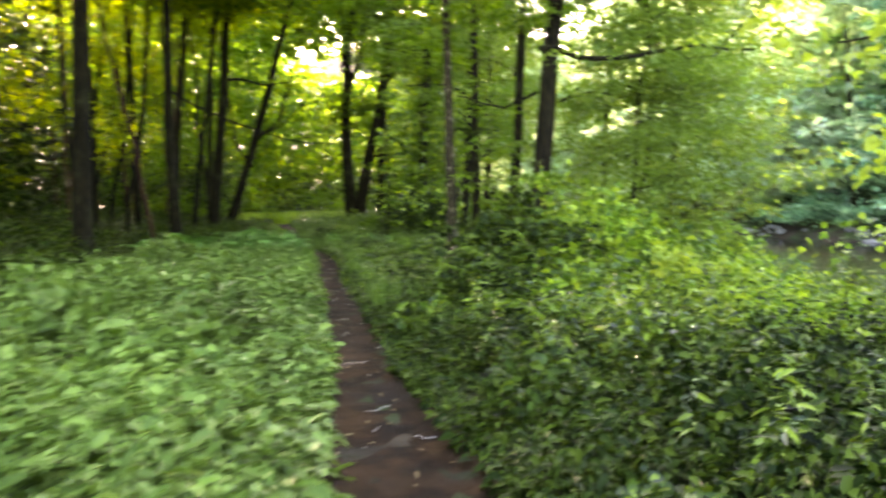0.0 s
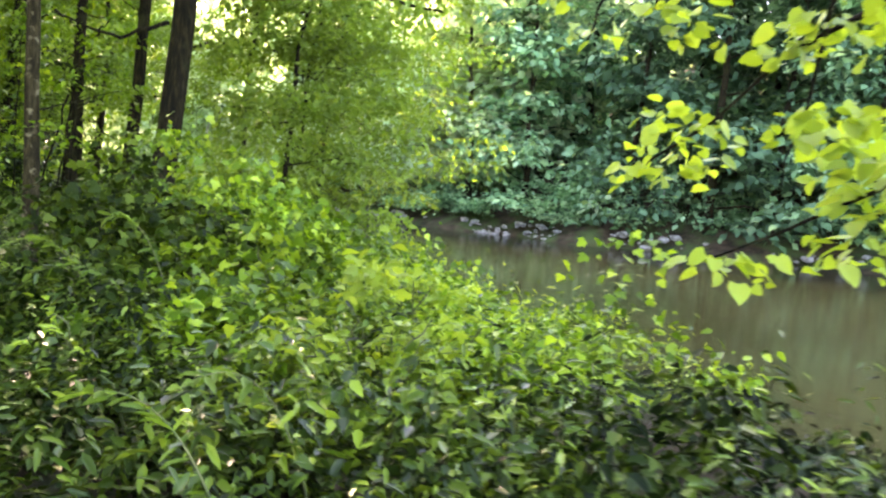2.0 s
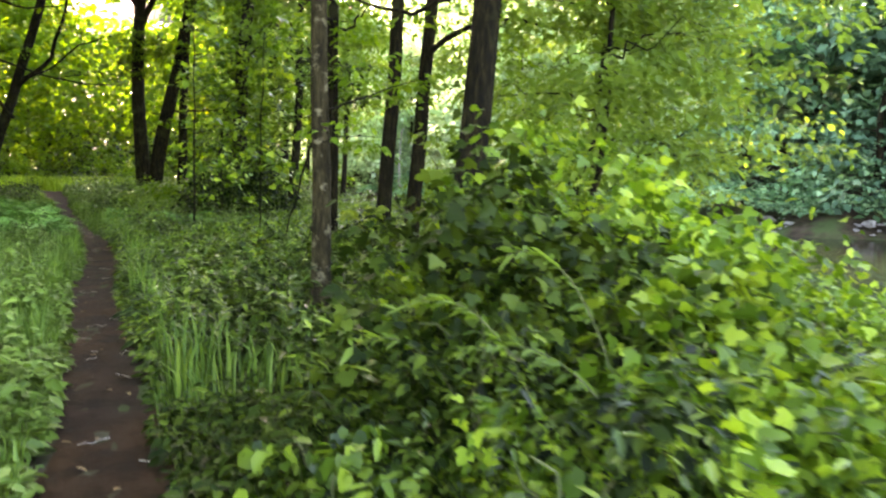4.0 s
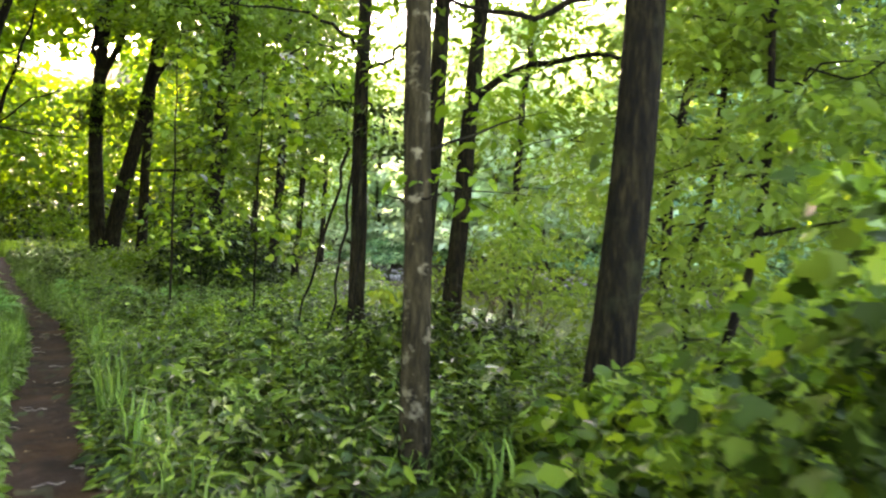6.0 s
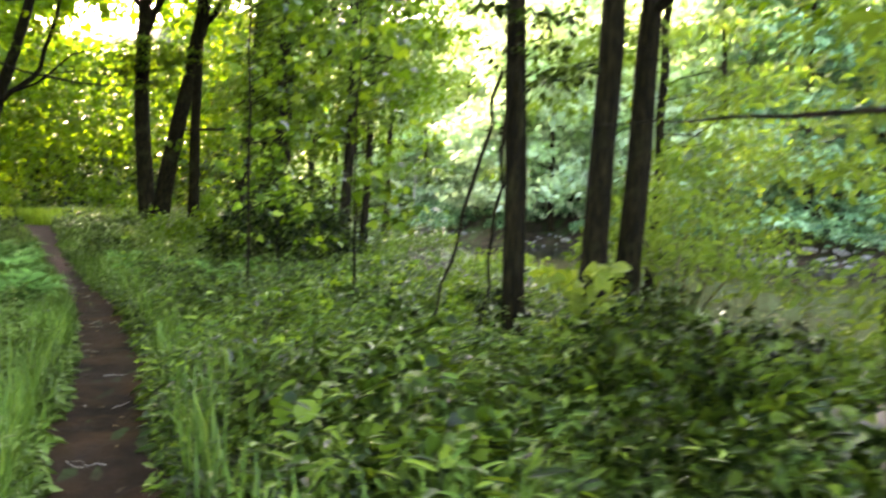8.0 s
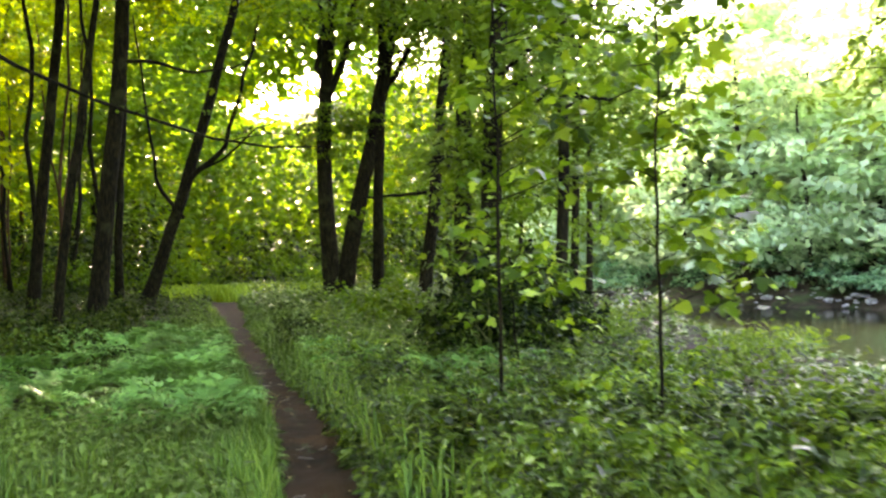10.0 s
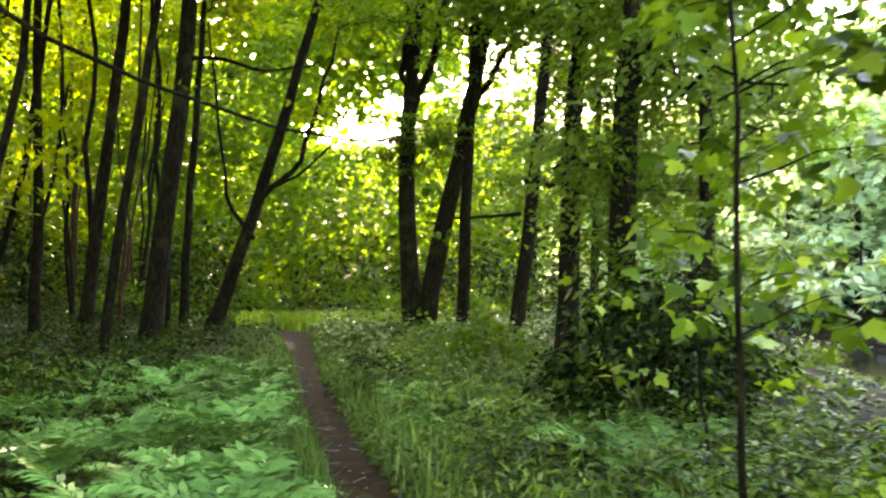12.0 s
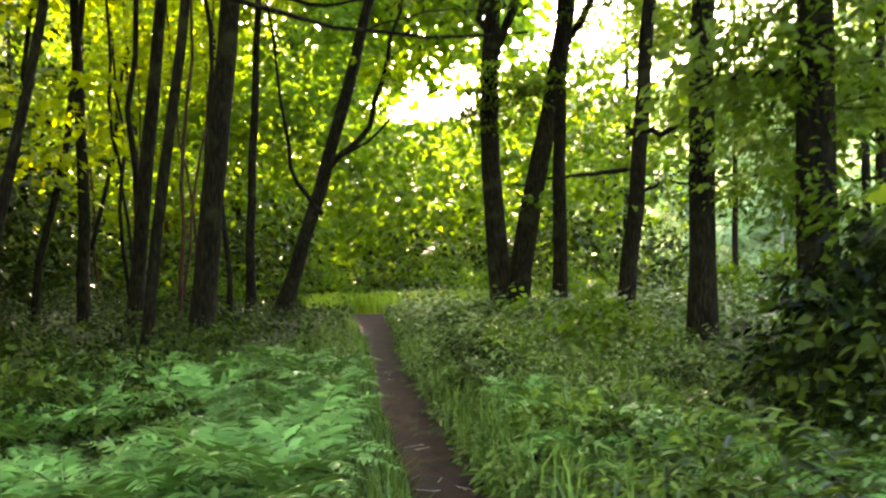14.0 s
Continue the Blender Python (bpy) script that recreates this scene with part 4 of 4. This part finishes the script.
for k in range(6):
    y = rng.uniform(21.5, 29)
    x = path_x(y) + rng.uniform(0.95, 2.5)
    copy_thing(kinds[k % 3], pose(x, y, float(land(x, y)) + 0.05, rng.normal() * 6, rng.normal() * 6, rng.uniform(0, 360)))

for x, y in ((-2.1, 24.3), (-1.6, 24.7), (-1.3, 24.2), (-2.0, 25.2), (-0.9, 24.8), (-1.7, 23.6), (-2.3, 26.2)):
    c = copy_thing(kinds[int(rng.integers(0, 3))], pose(x, y, float(land(x, y)) + 0.12, rng.normal() * 6, rng.normal() * 6, rng.uniform(0, 360)))

# clumps of broader herbs that stand up from the carpet
def clumps(kinds, n, y0, y1, d0, d1, lo, hi):
    for k in range(n):
        y = rng.uniform(y0, y1)
        x = path_x(y) + rng.uniform(d0, d1)
        if x < near_x(y) - 1:
            c = copy_thing(kinds[k % len(kinds)], pose(x, y, float(land(x, y)), 0, 0, rng.uniform(0, 360)))
            v = rng.uniform(lo, hi)
            c.scale = (v * rng.uniform(0.8, 1.3), v * rng.uniform(0.8, 1.3), v)


verge_kinds = [bush(-0.6, 15.0, 0.42, 0.55, 420, 0.085, M_VINE, "leafy green herb clump beside the path", ROUND, "herb clumps", 5), bush(0.3, 19.0, 0.45, 0.60, 420, 0.075, M_BRIGHT, "bright lime herb clump beside the path", OVATE, "herb clumps", 5),
               bush(-0.9, 18.2, 0.40, 0.50, 420, 0.09, M_BANK, "pale green herb clump beside the path", OVATE, "herb clumps", 5), bush(-0.2, 21.0, 0.45, 0.65, 420, 0.08, M_SHADE, "dark green herb clump beside the path", OVATE, "herb clumps", 5)]
clumps(verge_kinds[:1] + verge_kinds[3:], 30, 11.5, 16, 0.9, 3.2, 0.6, 1.2)
clumps(verge_kinds, 30, 16, 27, 0.9, 4.2, 0.6, 1.25)
clumps(verge_kinds[2:3] + verge_kinds[:1], 20, 13.5, 19, 0.9, 3.6, 0.5, 0.9)
clumps(verge_kinds[1:3], 26, 17, 24, 1.2, 4.0, 0.6, 1.1)
clumps(verge_kinds, 26, 26, 40, 0.9, 4.0, 0.6, 1.2)
clumps(verge_kinds[:1] + verge_kinds[3:], 16, 2.5, 10, 0.85, 1.4, 0.5, 0.9)
left_kinds = [bush(-2.4, 6.0, 0.45, 0.62, 380, 0.12, M_HERB, "broad-leaved green herb clump", OVATE, "broad herb clumps", 5), bush(-3.2, 9.0, 0.5, 0.7, 380, 0.11, M_HERB, "broad-leaved green herb clump", ROUND, "broad herb clumps", 5)]
clumps(left_kinds, 40, 2.5, 17, -5.0, -0.95, 0.6, 1.15)
bush(1.1, 17.5, 0.34, 1.5, 170, 0.11, M_LIME, "lime-green vine climbing beside the thin tree", HEART, "climbing vines", 3, "climbing_vine")

# tall weeds that stand out of the thicket
x, y, d = scatter(150, 3, 12, 0.9, 4.2)
H = rng.uniform(0.6, 1.05, len(x))
stuff("tall_weeds", herbs(x, y, H, 26, 0.10, SLIM, 0.05), M_VINE, "tall narrow-leaved weeds among the vines", "undergrowth")
x, y, d = scatter(200, 13, 26, 1.0, 3.2)
stuff("tall_weeds", herbs(x, y, rng.uniform(0.5, 0.8, len(x)), 24, 0.10, SLIM, 0.05), M_GRASS, "tall narrow-leaved weeds beside the path", "undergrowth")


def weed_stalk(x, y, az, L, H):
    """An arching stalk with pale narrow leaves on both sides."""
    ob = new("weed_stalk")
    ob.location = (x, y, float(land(x, y)))
    tagged(ob, "arching weed stalk with pale narrow leaves", "weed", "weed stalks by the path")
    s = np.linspace(0, 1, 20)
    o = np.array([math.cos(radians(az)), math.sin(radians(az)), 0])
    c = o[None] * (L * s ** 1.4)[:, None] + np.array([0, 0, 1.0])[None] * (H * np.sin(s * 1.9))[:, None]
    V, F = tube(c, np.linspace(0.006, 0.002, 20), 5)
    part("stem", V, F, M_STEM, ob, smooth=True)
    i = np.repeat(np.arange(4, 20), 3)
    side = np.cross(o, (0, 0, 1.0))
    ax = side[None] * rng.choice([-1.0, 1.0], len(i))[:, None] + o[None] * 0.6 + rng.normal(size=(len(i), 3)) * 0.35
    V, F = leaves(c[i], ax, np.tile([[0.1, 0.1, 1.0]], (len(i), 1)) + rng.normal(size=(len(i), 3)) * 0.4, 0.11 * rng.uniform(0.6, 1.2, len(i)), SLIM)
    part("foliage", V, F, M_BANK, ob)


for x, y, az, L, H in ((0.75, 8.7, 160, 0.7, 0.95), (1.0, 8.3, 150, 0.8, 0.8), (0.55, 9.2, 170, 0.6, 0.7), (1.2, 9.0, 140, 0.7, 1.05), (0.9, 5.4, 150, 0.6, 0.7), (1.3, 5.9, 200, 0.6, 0.75), (-0.2, 16.5, 170, 0.6, 0.6), (-2.1, 24.6, 160, 0.6, 0.7), (-2.4, 25.4, 150, 0.6, 0.75), (-1.9, 23.8, 140, 0.7, 0.7)):
    weed_stalk(x, y, az, L, H)

# fallen leaves on the path
n = 110
y = rng.uniform(3, 34, n)
x = path_x(y) + rng.uniform(-0.33, 0.33, n)
V, F = leaves(np.stack([x, y, land(x, y) + 0.03], -1), rng.normal(size=(n, 3)) * (1, 1, 0.08), np.tile([[0.05, 0.02, 1.0]], (n, 1)), rng.uniform(0.03, 0.07, n), OVATE)
stuff("fallen_leaves", (V, F), M_LITTER, "yellowed fallen leaves on the path", "fallen leaves")


# twigs and small stones trodden into the path
pieces = []
for k in range(70):
    y = rng.uniform(3, 34)
    x = path_x(y) + rng.uniform(-0.36, 0.36)
    az, L = rng.uniform(0, 2 * np.pi), rng.uniform(0.05, 0.22)
    z = float(land(x, y)) + 0.028
    pieces.append(tube(bend((x, y, z), (x + math.cos(az) * L, y + math.sin(az) * L, z + 0.005), 5, 0, 0.006), np.linspace(0.004, 0.002, 5), 4))
stuff("path_twigs", join(pieces), M_DEADWOOD, "small dry twigs lying on the path", "twigs")


# ---- woods behind: kinds of woodland tree, each then repeated ----
def wood_tree(x, y, H, r, leaf, bark, label, group, count, reach, per, size, h0, name="tree", spray_r=1.1, sides=8, sprays=5):
    ob = tree_base(name, x, y, label, group)
    p = stem_points(H, (rng.normal() * 0.6, rng.normal() * 0.6), wob=0.08)
    trunk_part(ob, p, r, bark, sides, flare=0.3)
    limbs_and_crown(ob, [p], r, bark, leaf, h0, 0.99, count, reach, sprays, per, size, SIMPLE, spray_r=spray_r, twigs=False)
    return ob


def clear(x, y):
    """Keep the path, the river and the gap of light above the bend free."""
    d = x - path_x(y)
    return x < near_x(y) - 2.5 and (d < -7 - 0.03 * y or y > 62) and not (y > 50 and abs(x + 3.4 + (y - 20) * 0.15) < 4.0 + (y - 50) * 0.02)


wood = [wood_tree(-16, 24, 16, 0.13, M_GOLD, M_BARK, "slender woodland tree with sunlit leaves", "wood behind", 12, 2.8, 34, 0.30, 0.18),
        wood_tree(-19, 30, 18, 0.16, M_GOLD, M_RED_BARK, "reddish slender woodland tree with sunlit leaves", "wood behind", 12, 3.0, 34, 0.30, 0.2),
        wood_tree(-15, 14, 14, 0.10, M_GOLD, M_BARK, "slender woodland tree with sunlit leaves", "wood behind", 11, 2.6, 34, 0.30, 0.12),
        wood_tree(-22, 40, 17, 0.19, M_CANOPY, M_BARK, "tall dark woodland tree", "wood behind", 13, 3.2, 34, 0.32, 0.2)]
placed = [(-16, 24), (-19, 30), (-15, 14), (-22, 40)]
tries = 0
while len(placed) < 52 and tries < 4000:
    tries += 1
    y = rng.uniform(6, 105)
    x = path_x(min(y, 60)) - 6 - rng.uniform(0, 1) ** 2.0 * 40 if y < 62 else rng.uniform(-60, 8)
    if clear(x, y) and all((x - a) ** 2 + (y - b) ** 2 > 4.5 for a, b in placed):
        placed.append((x, y))
        c = copy_thing(wood[len(placed) % 4], pose(x, y, float(land(x, y)), 0, 0, rng.uniform(0, 360)))
        c.scale = [rng.uniform(0.8, 1.15)] * 3


pole = [wood_tree(-11.5, 40.0, 17, 0.085, M_GOLD, M_BARK, "thin dark pole of a young woodland tree", "young wood", 7, 1.8, 40, 0.22, 0.62, sprays=5),
        wood_tree(-15.0, 33.0, 15, 0.065, M_GOLD, M_RED_BARK, "thin reddish pole of a young woodland tree", "young wood", 7, 1.7, 40, 0.22, 0.62, sprays=5)]
made = 0
while made < 34:
    y = rng.uniform(22, 54)
    x = path_x(y) - 3.6 - 0.04 * y - rng.uniform(0, 1) ** 1.3 * 15
    if all((x - a) ** 2 + (y - b) ** 2 > 1.2 for a, b in placed):
        placed.append((x, y))
        c = copy_thing(pole[made % 2], pose(x, y, float(land(x, y)), rng.normal() * 2.5, rng.normal() * 3, rng.uniform(0, 360)))
        c.scale = [rng.uniform(0.8, 1.2)] * 3
        made += 1


def leaf_mass(n, x0, x1, y0, y1, z0, z1, size, radius, keep):
    """Distant foliage: many leaf tufts at all heights, heaped in uneven clumps."""
    x, y = rng.uniform(x0, x1, n), rng.uniform(y0, y1, n)
    lump = np.sin(x * 0.45 + 1.7) * np.sin(y * 0.38 + 0.4) + 0.6 * np.sin(x * 0.9 - y * 0.7)
    z = land(x, y) + z0 + (z1 - z0) * rng.uniform(0, 1, n) * (0.72 + 0.28 * lump)
    lump = lump + 0.7 * np.sin(z * 1.1 + x * 0.5) * np.sin(y * 0.8 - z * 0.6)
    ok = keep(x, y, z) & (lump + rng.normal(size=n) * 0.35 > -0.45)
    return spray(np.stack([x, y, z], -1)[ok], radius, 15, size, SIMPLE, 0.24, 0.15)


def away(x, y, z):
    """Off the path and the water, and out of the gap of light above the bend."""
    gap = (np.abs(x + 3.4 + (y - 20) * 0.13) < 3.0 + (y - 50) * 0.05) & (z > 1.5 + (y - 20) * 0.20)
    return (x < near_x(y) - 2) & ~gap


stuff("far_woods", leaf_mass(9000, -70, 6, 56, 96, 0.2, 21, 0.54, 1.5, away), M_CANOPY, "distant green woodland beyond the bend", "woods")
# sun and shade across the wood are put into the leaf colours
stuff("far_woods", leaf_mass(8500, -42, -9, 20, 66, 4.8, 22, 0.32, 1.1, lambda x, y, z: (x < path_x(y) - 7 - 0.09 * y) & (x > -6 - 0.46 * (y - 20))), M_GOLD, "woodland leaves coloured yellow-green as sunlit", "woods")
stuff("far_woods", leaf_mass(5500, -42, -9, 8, 66, 4.0, 20, 0.36, 1.1, lambda x, y, z: (x < path_x(y) - 7 - 0.09 * y) & (x < -6 - 0.46 * (y - 20))), M_SHADE, "green woodland leaves coloured dark as shaded", "woods")
stuff("far_woods", leaf_mass(4800, -105, -4, 96, 130, 0.2, 29, 1.35, 2.3, away), M_CANOPY, "distant green woodland beyond the bend", "woods")
# tops above the view, added to keep direct sun off the near path
stuff("far_woods", leaf_mass(850, -19, -5, 56, 88, 16, 33, 1.0, 2.2, lambda x, y, z: z > 15), M_CANOPY, "added high tree tops that block the sun", "woods")
# shade of the inner wood painted as dark leaves
stuff("far_woods", leaf_mass(3600, -46, -15, 18, 52, 2.0, 15, 0.40, 1.2, lambda x, y, z: (x < path_x(y) - 9 - 0.1 * y)), M_SHADE, "inner woodland leaves coloured dark as shaded", "woods")
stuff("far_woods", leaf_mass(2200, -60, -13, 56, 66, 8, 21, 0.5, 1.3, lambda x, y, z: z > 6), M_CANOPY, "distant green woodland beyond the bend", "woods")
# lit above and shaded below, painted with two leaf colours
stuff("far_woods", leaf_mass(4200, -100, -40, 4, 98, 5.0, 27, 1.2, 2.4, lambda x, y, z: z > 0), M_GOLD, "woodland closing the view, coloured as sunlit", "woods")
stuff("far_woods", leaf_mass(2600, -100, -38, 4, 98, 0.1, 6, 1.0, 2.2, lambda x, y, z: z > 0), M_SHADE, "deep woodland closing the view, coloured as shaded", "woods")
# backing wood, its haze painted into pale leaves
stuff("far_woods", leaf_mass(1500, 8, 72, 96, 130, 0.0, 19, 1.25, 2.2, lambda x, y, z: x > far_x(y) + 5), M_HAZE, "woodland beyond the far bank, haze painted pale", "woods")
stuff("far_woods", leaf_mass(3600, -125, -38, 135, 172, 0.0, 34, 2.0, 3.2, lambda x, y, z: z > 0), M_GOLD, "wooded hillside far beyond the bend, coloured as sunlit", "woods")
# leaf roof mostly out of view, added to hold back overhead sky light
stuff("light_block_canopy", leaf_mass(3400, -13, -1.0, -9, 36, 9.5, 16, 0.34, 1.2, lambda x, y, z: z > 8.8), M_CANOPY, "added roof of leaves that dims the sky over the path", "canopy")
# dark clumps painted in for the shaded gaps among the greenery
stuff("far_woods", leaf_mass(1300, -34, 2, 50, 60, 0.1, 4.5, 0.30, 1.1, lambda x, y, z: (np.abs(x - path_x(y)) > 1.5) & (x < near_x(y) - 2)), M_SHADE, "shrubs beyond the bend, darkened for shaded gaps", "woods")
# low dark layer: shade inside the wood painted as dark scrub
stuff("woodland_scrub", leaf_mass(8000, -42, -9, 8, 66, 0.1, 5.8, 0.32, 0.9, lambda x, y, z: (x < path_x(y) - 8 - 0.06 * y)), M_SHADE, "scrub on the woodland floor, darkened for shade", "undergrowth")
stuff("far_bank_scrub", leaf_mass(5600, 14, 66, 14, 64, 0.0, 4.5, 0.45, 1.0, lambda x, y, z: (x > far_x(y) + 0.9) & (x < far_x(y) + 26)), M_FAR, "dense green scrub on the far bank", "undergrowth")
stuff("far_bank_scrub", leaf_mass(3600, 6, 46, 64, 112, 0.0, 4.5, 0.5, 1.0, lambda x, y, z: (x > far_x(y) + 0.9) & (x < far_x(y) + 22)), M_HAZE, "green scrub on the bank upstream, haze painted pale", "undergrowth")

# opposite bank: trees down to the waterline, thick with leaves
far = [wood_tree(33, 58, 13, 0.22, M_FAR, M_BARK, "leafy far bank tree tinted blue-green for haze", "far bank trees", 18, 3.8, 27, 0.56, 0.05, spray_r=1.2, sprays=6),
       wood_tree(40, 46, 15, 0.24, M_FAR, M_BARK, "leafy far bank tree tinted blue-green for haze", "far bank trees", 18, 4.2, 27, 0.56, 0.06, spray_r=1.3, sprays=6),
       # this kind's dark leaves stand for shaded hollows on the far bank
       wood_tree(46, 40, 16, 0.24, M_FAR_DARK, M_BARK, "far bank tree coloured dark as shaded", "far bank trees", 18, 3.6, 27, 0.56, 0.05, spray_r=1.2, sprays=6)]
# upstream trees: haze is in their pale leaf colour
pale = [wood_tree(21, 78, 13, 0.2, M_HAZE, M_BARK, "tree on the river bank upstream, haze painted pale", "far bank trees", 18, 4.0, 26, 0.57, 0.05, spray_r=1.2, sprays=6),
        wood_tree(16, 88, 14, 0.2, M_HAZE, M_BARK, "tree on the river bank upstream, haze painted pale", "far bank trees", 18, 4.2, 26, 0.57, 0.05, spray_r=1.3, sprays=6)]
spots = [(33, 58), (40, 46), (46, 40), (21, 78), (16, 88)]
tries = 0
while len(spots) < 64 and tries < 6000:
    tries += 1
    y = rng.uniform(14, 112)
    x = far_x(y) + 2.0 + rng.uniform(0, 1) ** 1.6 * 22
    if all((x - a) ** 2 + (y - b) ** 2 > 9 for a, b in spots):
        spots.append((x, y))
        c = copy_thing(pale[len(spots) % 2] if y > 57 else far[int(rng.integers(0, 3))], pose(x, y, float(land(x, y)), 0, 0, rng.uniform(0, 360)))
        c.scale = [rng.uniform(0.9, 1.35) * (1.15 if y > 70 else 1.3 if x > far_x(y) + 7 else 1.0)] * 3
low = bush(37.5, 40.5, 1.6, 1.8, 450, 0.31, M_FAR, "low shrub above the rocks of the far bank", SIMPLE, "far bank shrubs", 5)
for k in range(80):
    y = rng.uniform(18, 90)
    x = far_x(y) + 0.9 + 5 * rng.uniform(0, 1) ** 1.6
    c = copy_thing(low, pose(x, y, float(land(x, y)), 0, 0, rng.uniform(0, 360)))
    c.scale = (rng.uniform(0.6, 1.5), rng.uniform(0.6, 1.5), rng.uniform(0.5, 1.1))


# rocks along the far waterline
def rock_mesh(seed):
    bm = bmesh.new()
    bmesh.ops.create_icosphere(bm, subdivisions=2, radius=0.5)
    for v in bm.verts:
        q = v.co * 1.6 + Vector((seed * 3.1, 0, 0))
        v.co *= 1 + 0.7 * noise.noise(q) + 0.35 * noise.noise(q * 3)
        v.co.z *= 0.6
    me = bpy.data.meshes.new("rock")
    bm.to_mesh(me)
    bm.free()
    me.materials.append(M_ROCK)
    return me


rock_kinds = [rock_mesh(s) for s in range(5)]
for k in range(260):
    y = rng.uniform(28, 84)
    ob = new("rock", rock_kinds[k % 5])
    s = 0.18 + 0.5 * rng.uniform(0, 1) ** 3
    x = far_x(y) + rng.uniform(-0.15, 0.8)
    ob.matrix_world = pose(x, y, max(float(land(x, y)), WATER) + 0.08 * s, 0, 0, rng.uniform(0, 360)) @ Matrix.Diagonal((s * rng.uniform(0.8, 1.6), s, s, 1))
    tagged(ob, "grey rock on the far river bank", "rock", "rocks along the far waterline")

# bleached dead branch on the far slope
ob = new("dead_branch")
ob.location = (37, 45, float(land(37, 45)))
tagged(ob, "bleached dead branch lying on the far slope", "branch")
for a, b in (((0, 0, 0.0), (-0.5, -0.6, 2.6)), ((-0.2, -0.25, 1.1), (1.2, -1.0, 2.4)), ((-0.3, -0.4, 1.7), (-1.4, 0.1, 2.9))):
    V, F = tube(bend(a, b, 8, 0.05, 0.05), np.linspace(0.08, 0.02, 8), 6)
    part("limb", V, F, M_DEADWOOD, ob, smooth=True)

# pale bare trunk at the water's edge upstream
ob = tree_base("tree", 14.0, 84.0, "bare pale trunk standing at the water's edge", "far bank trees")
V, F = tube(stem_points(6.5, (0.2, 0.0), wob=0.05), np.linspace(0.13, 0.05, 14), 7)
part("trunk", V, F, M_DEADWOOD, ob, smooth=True)
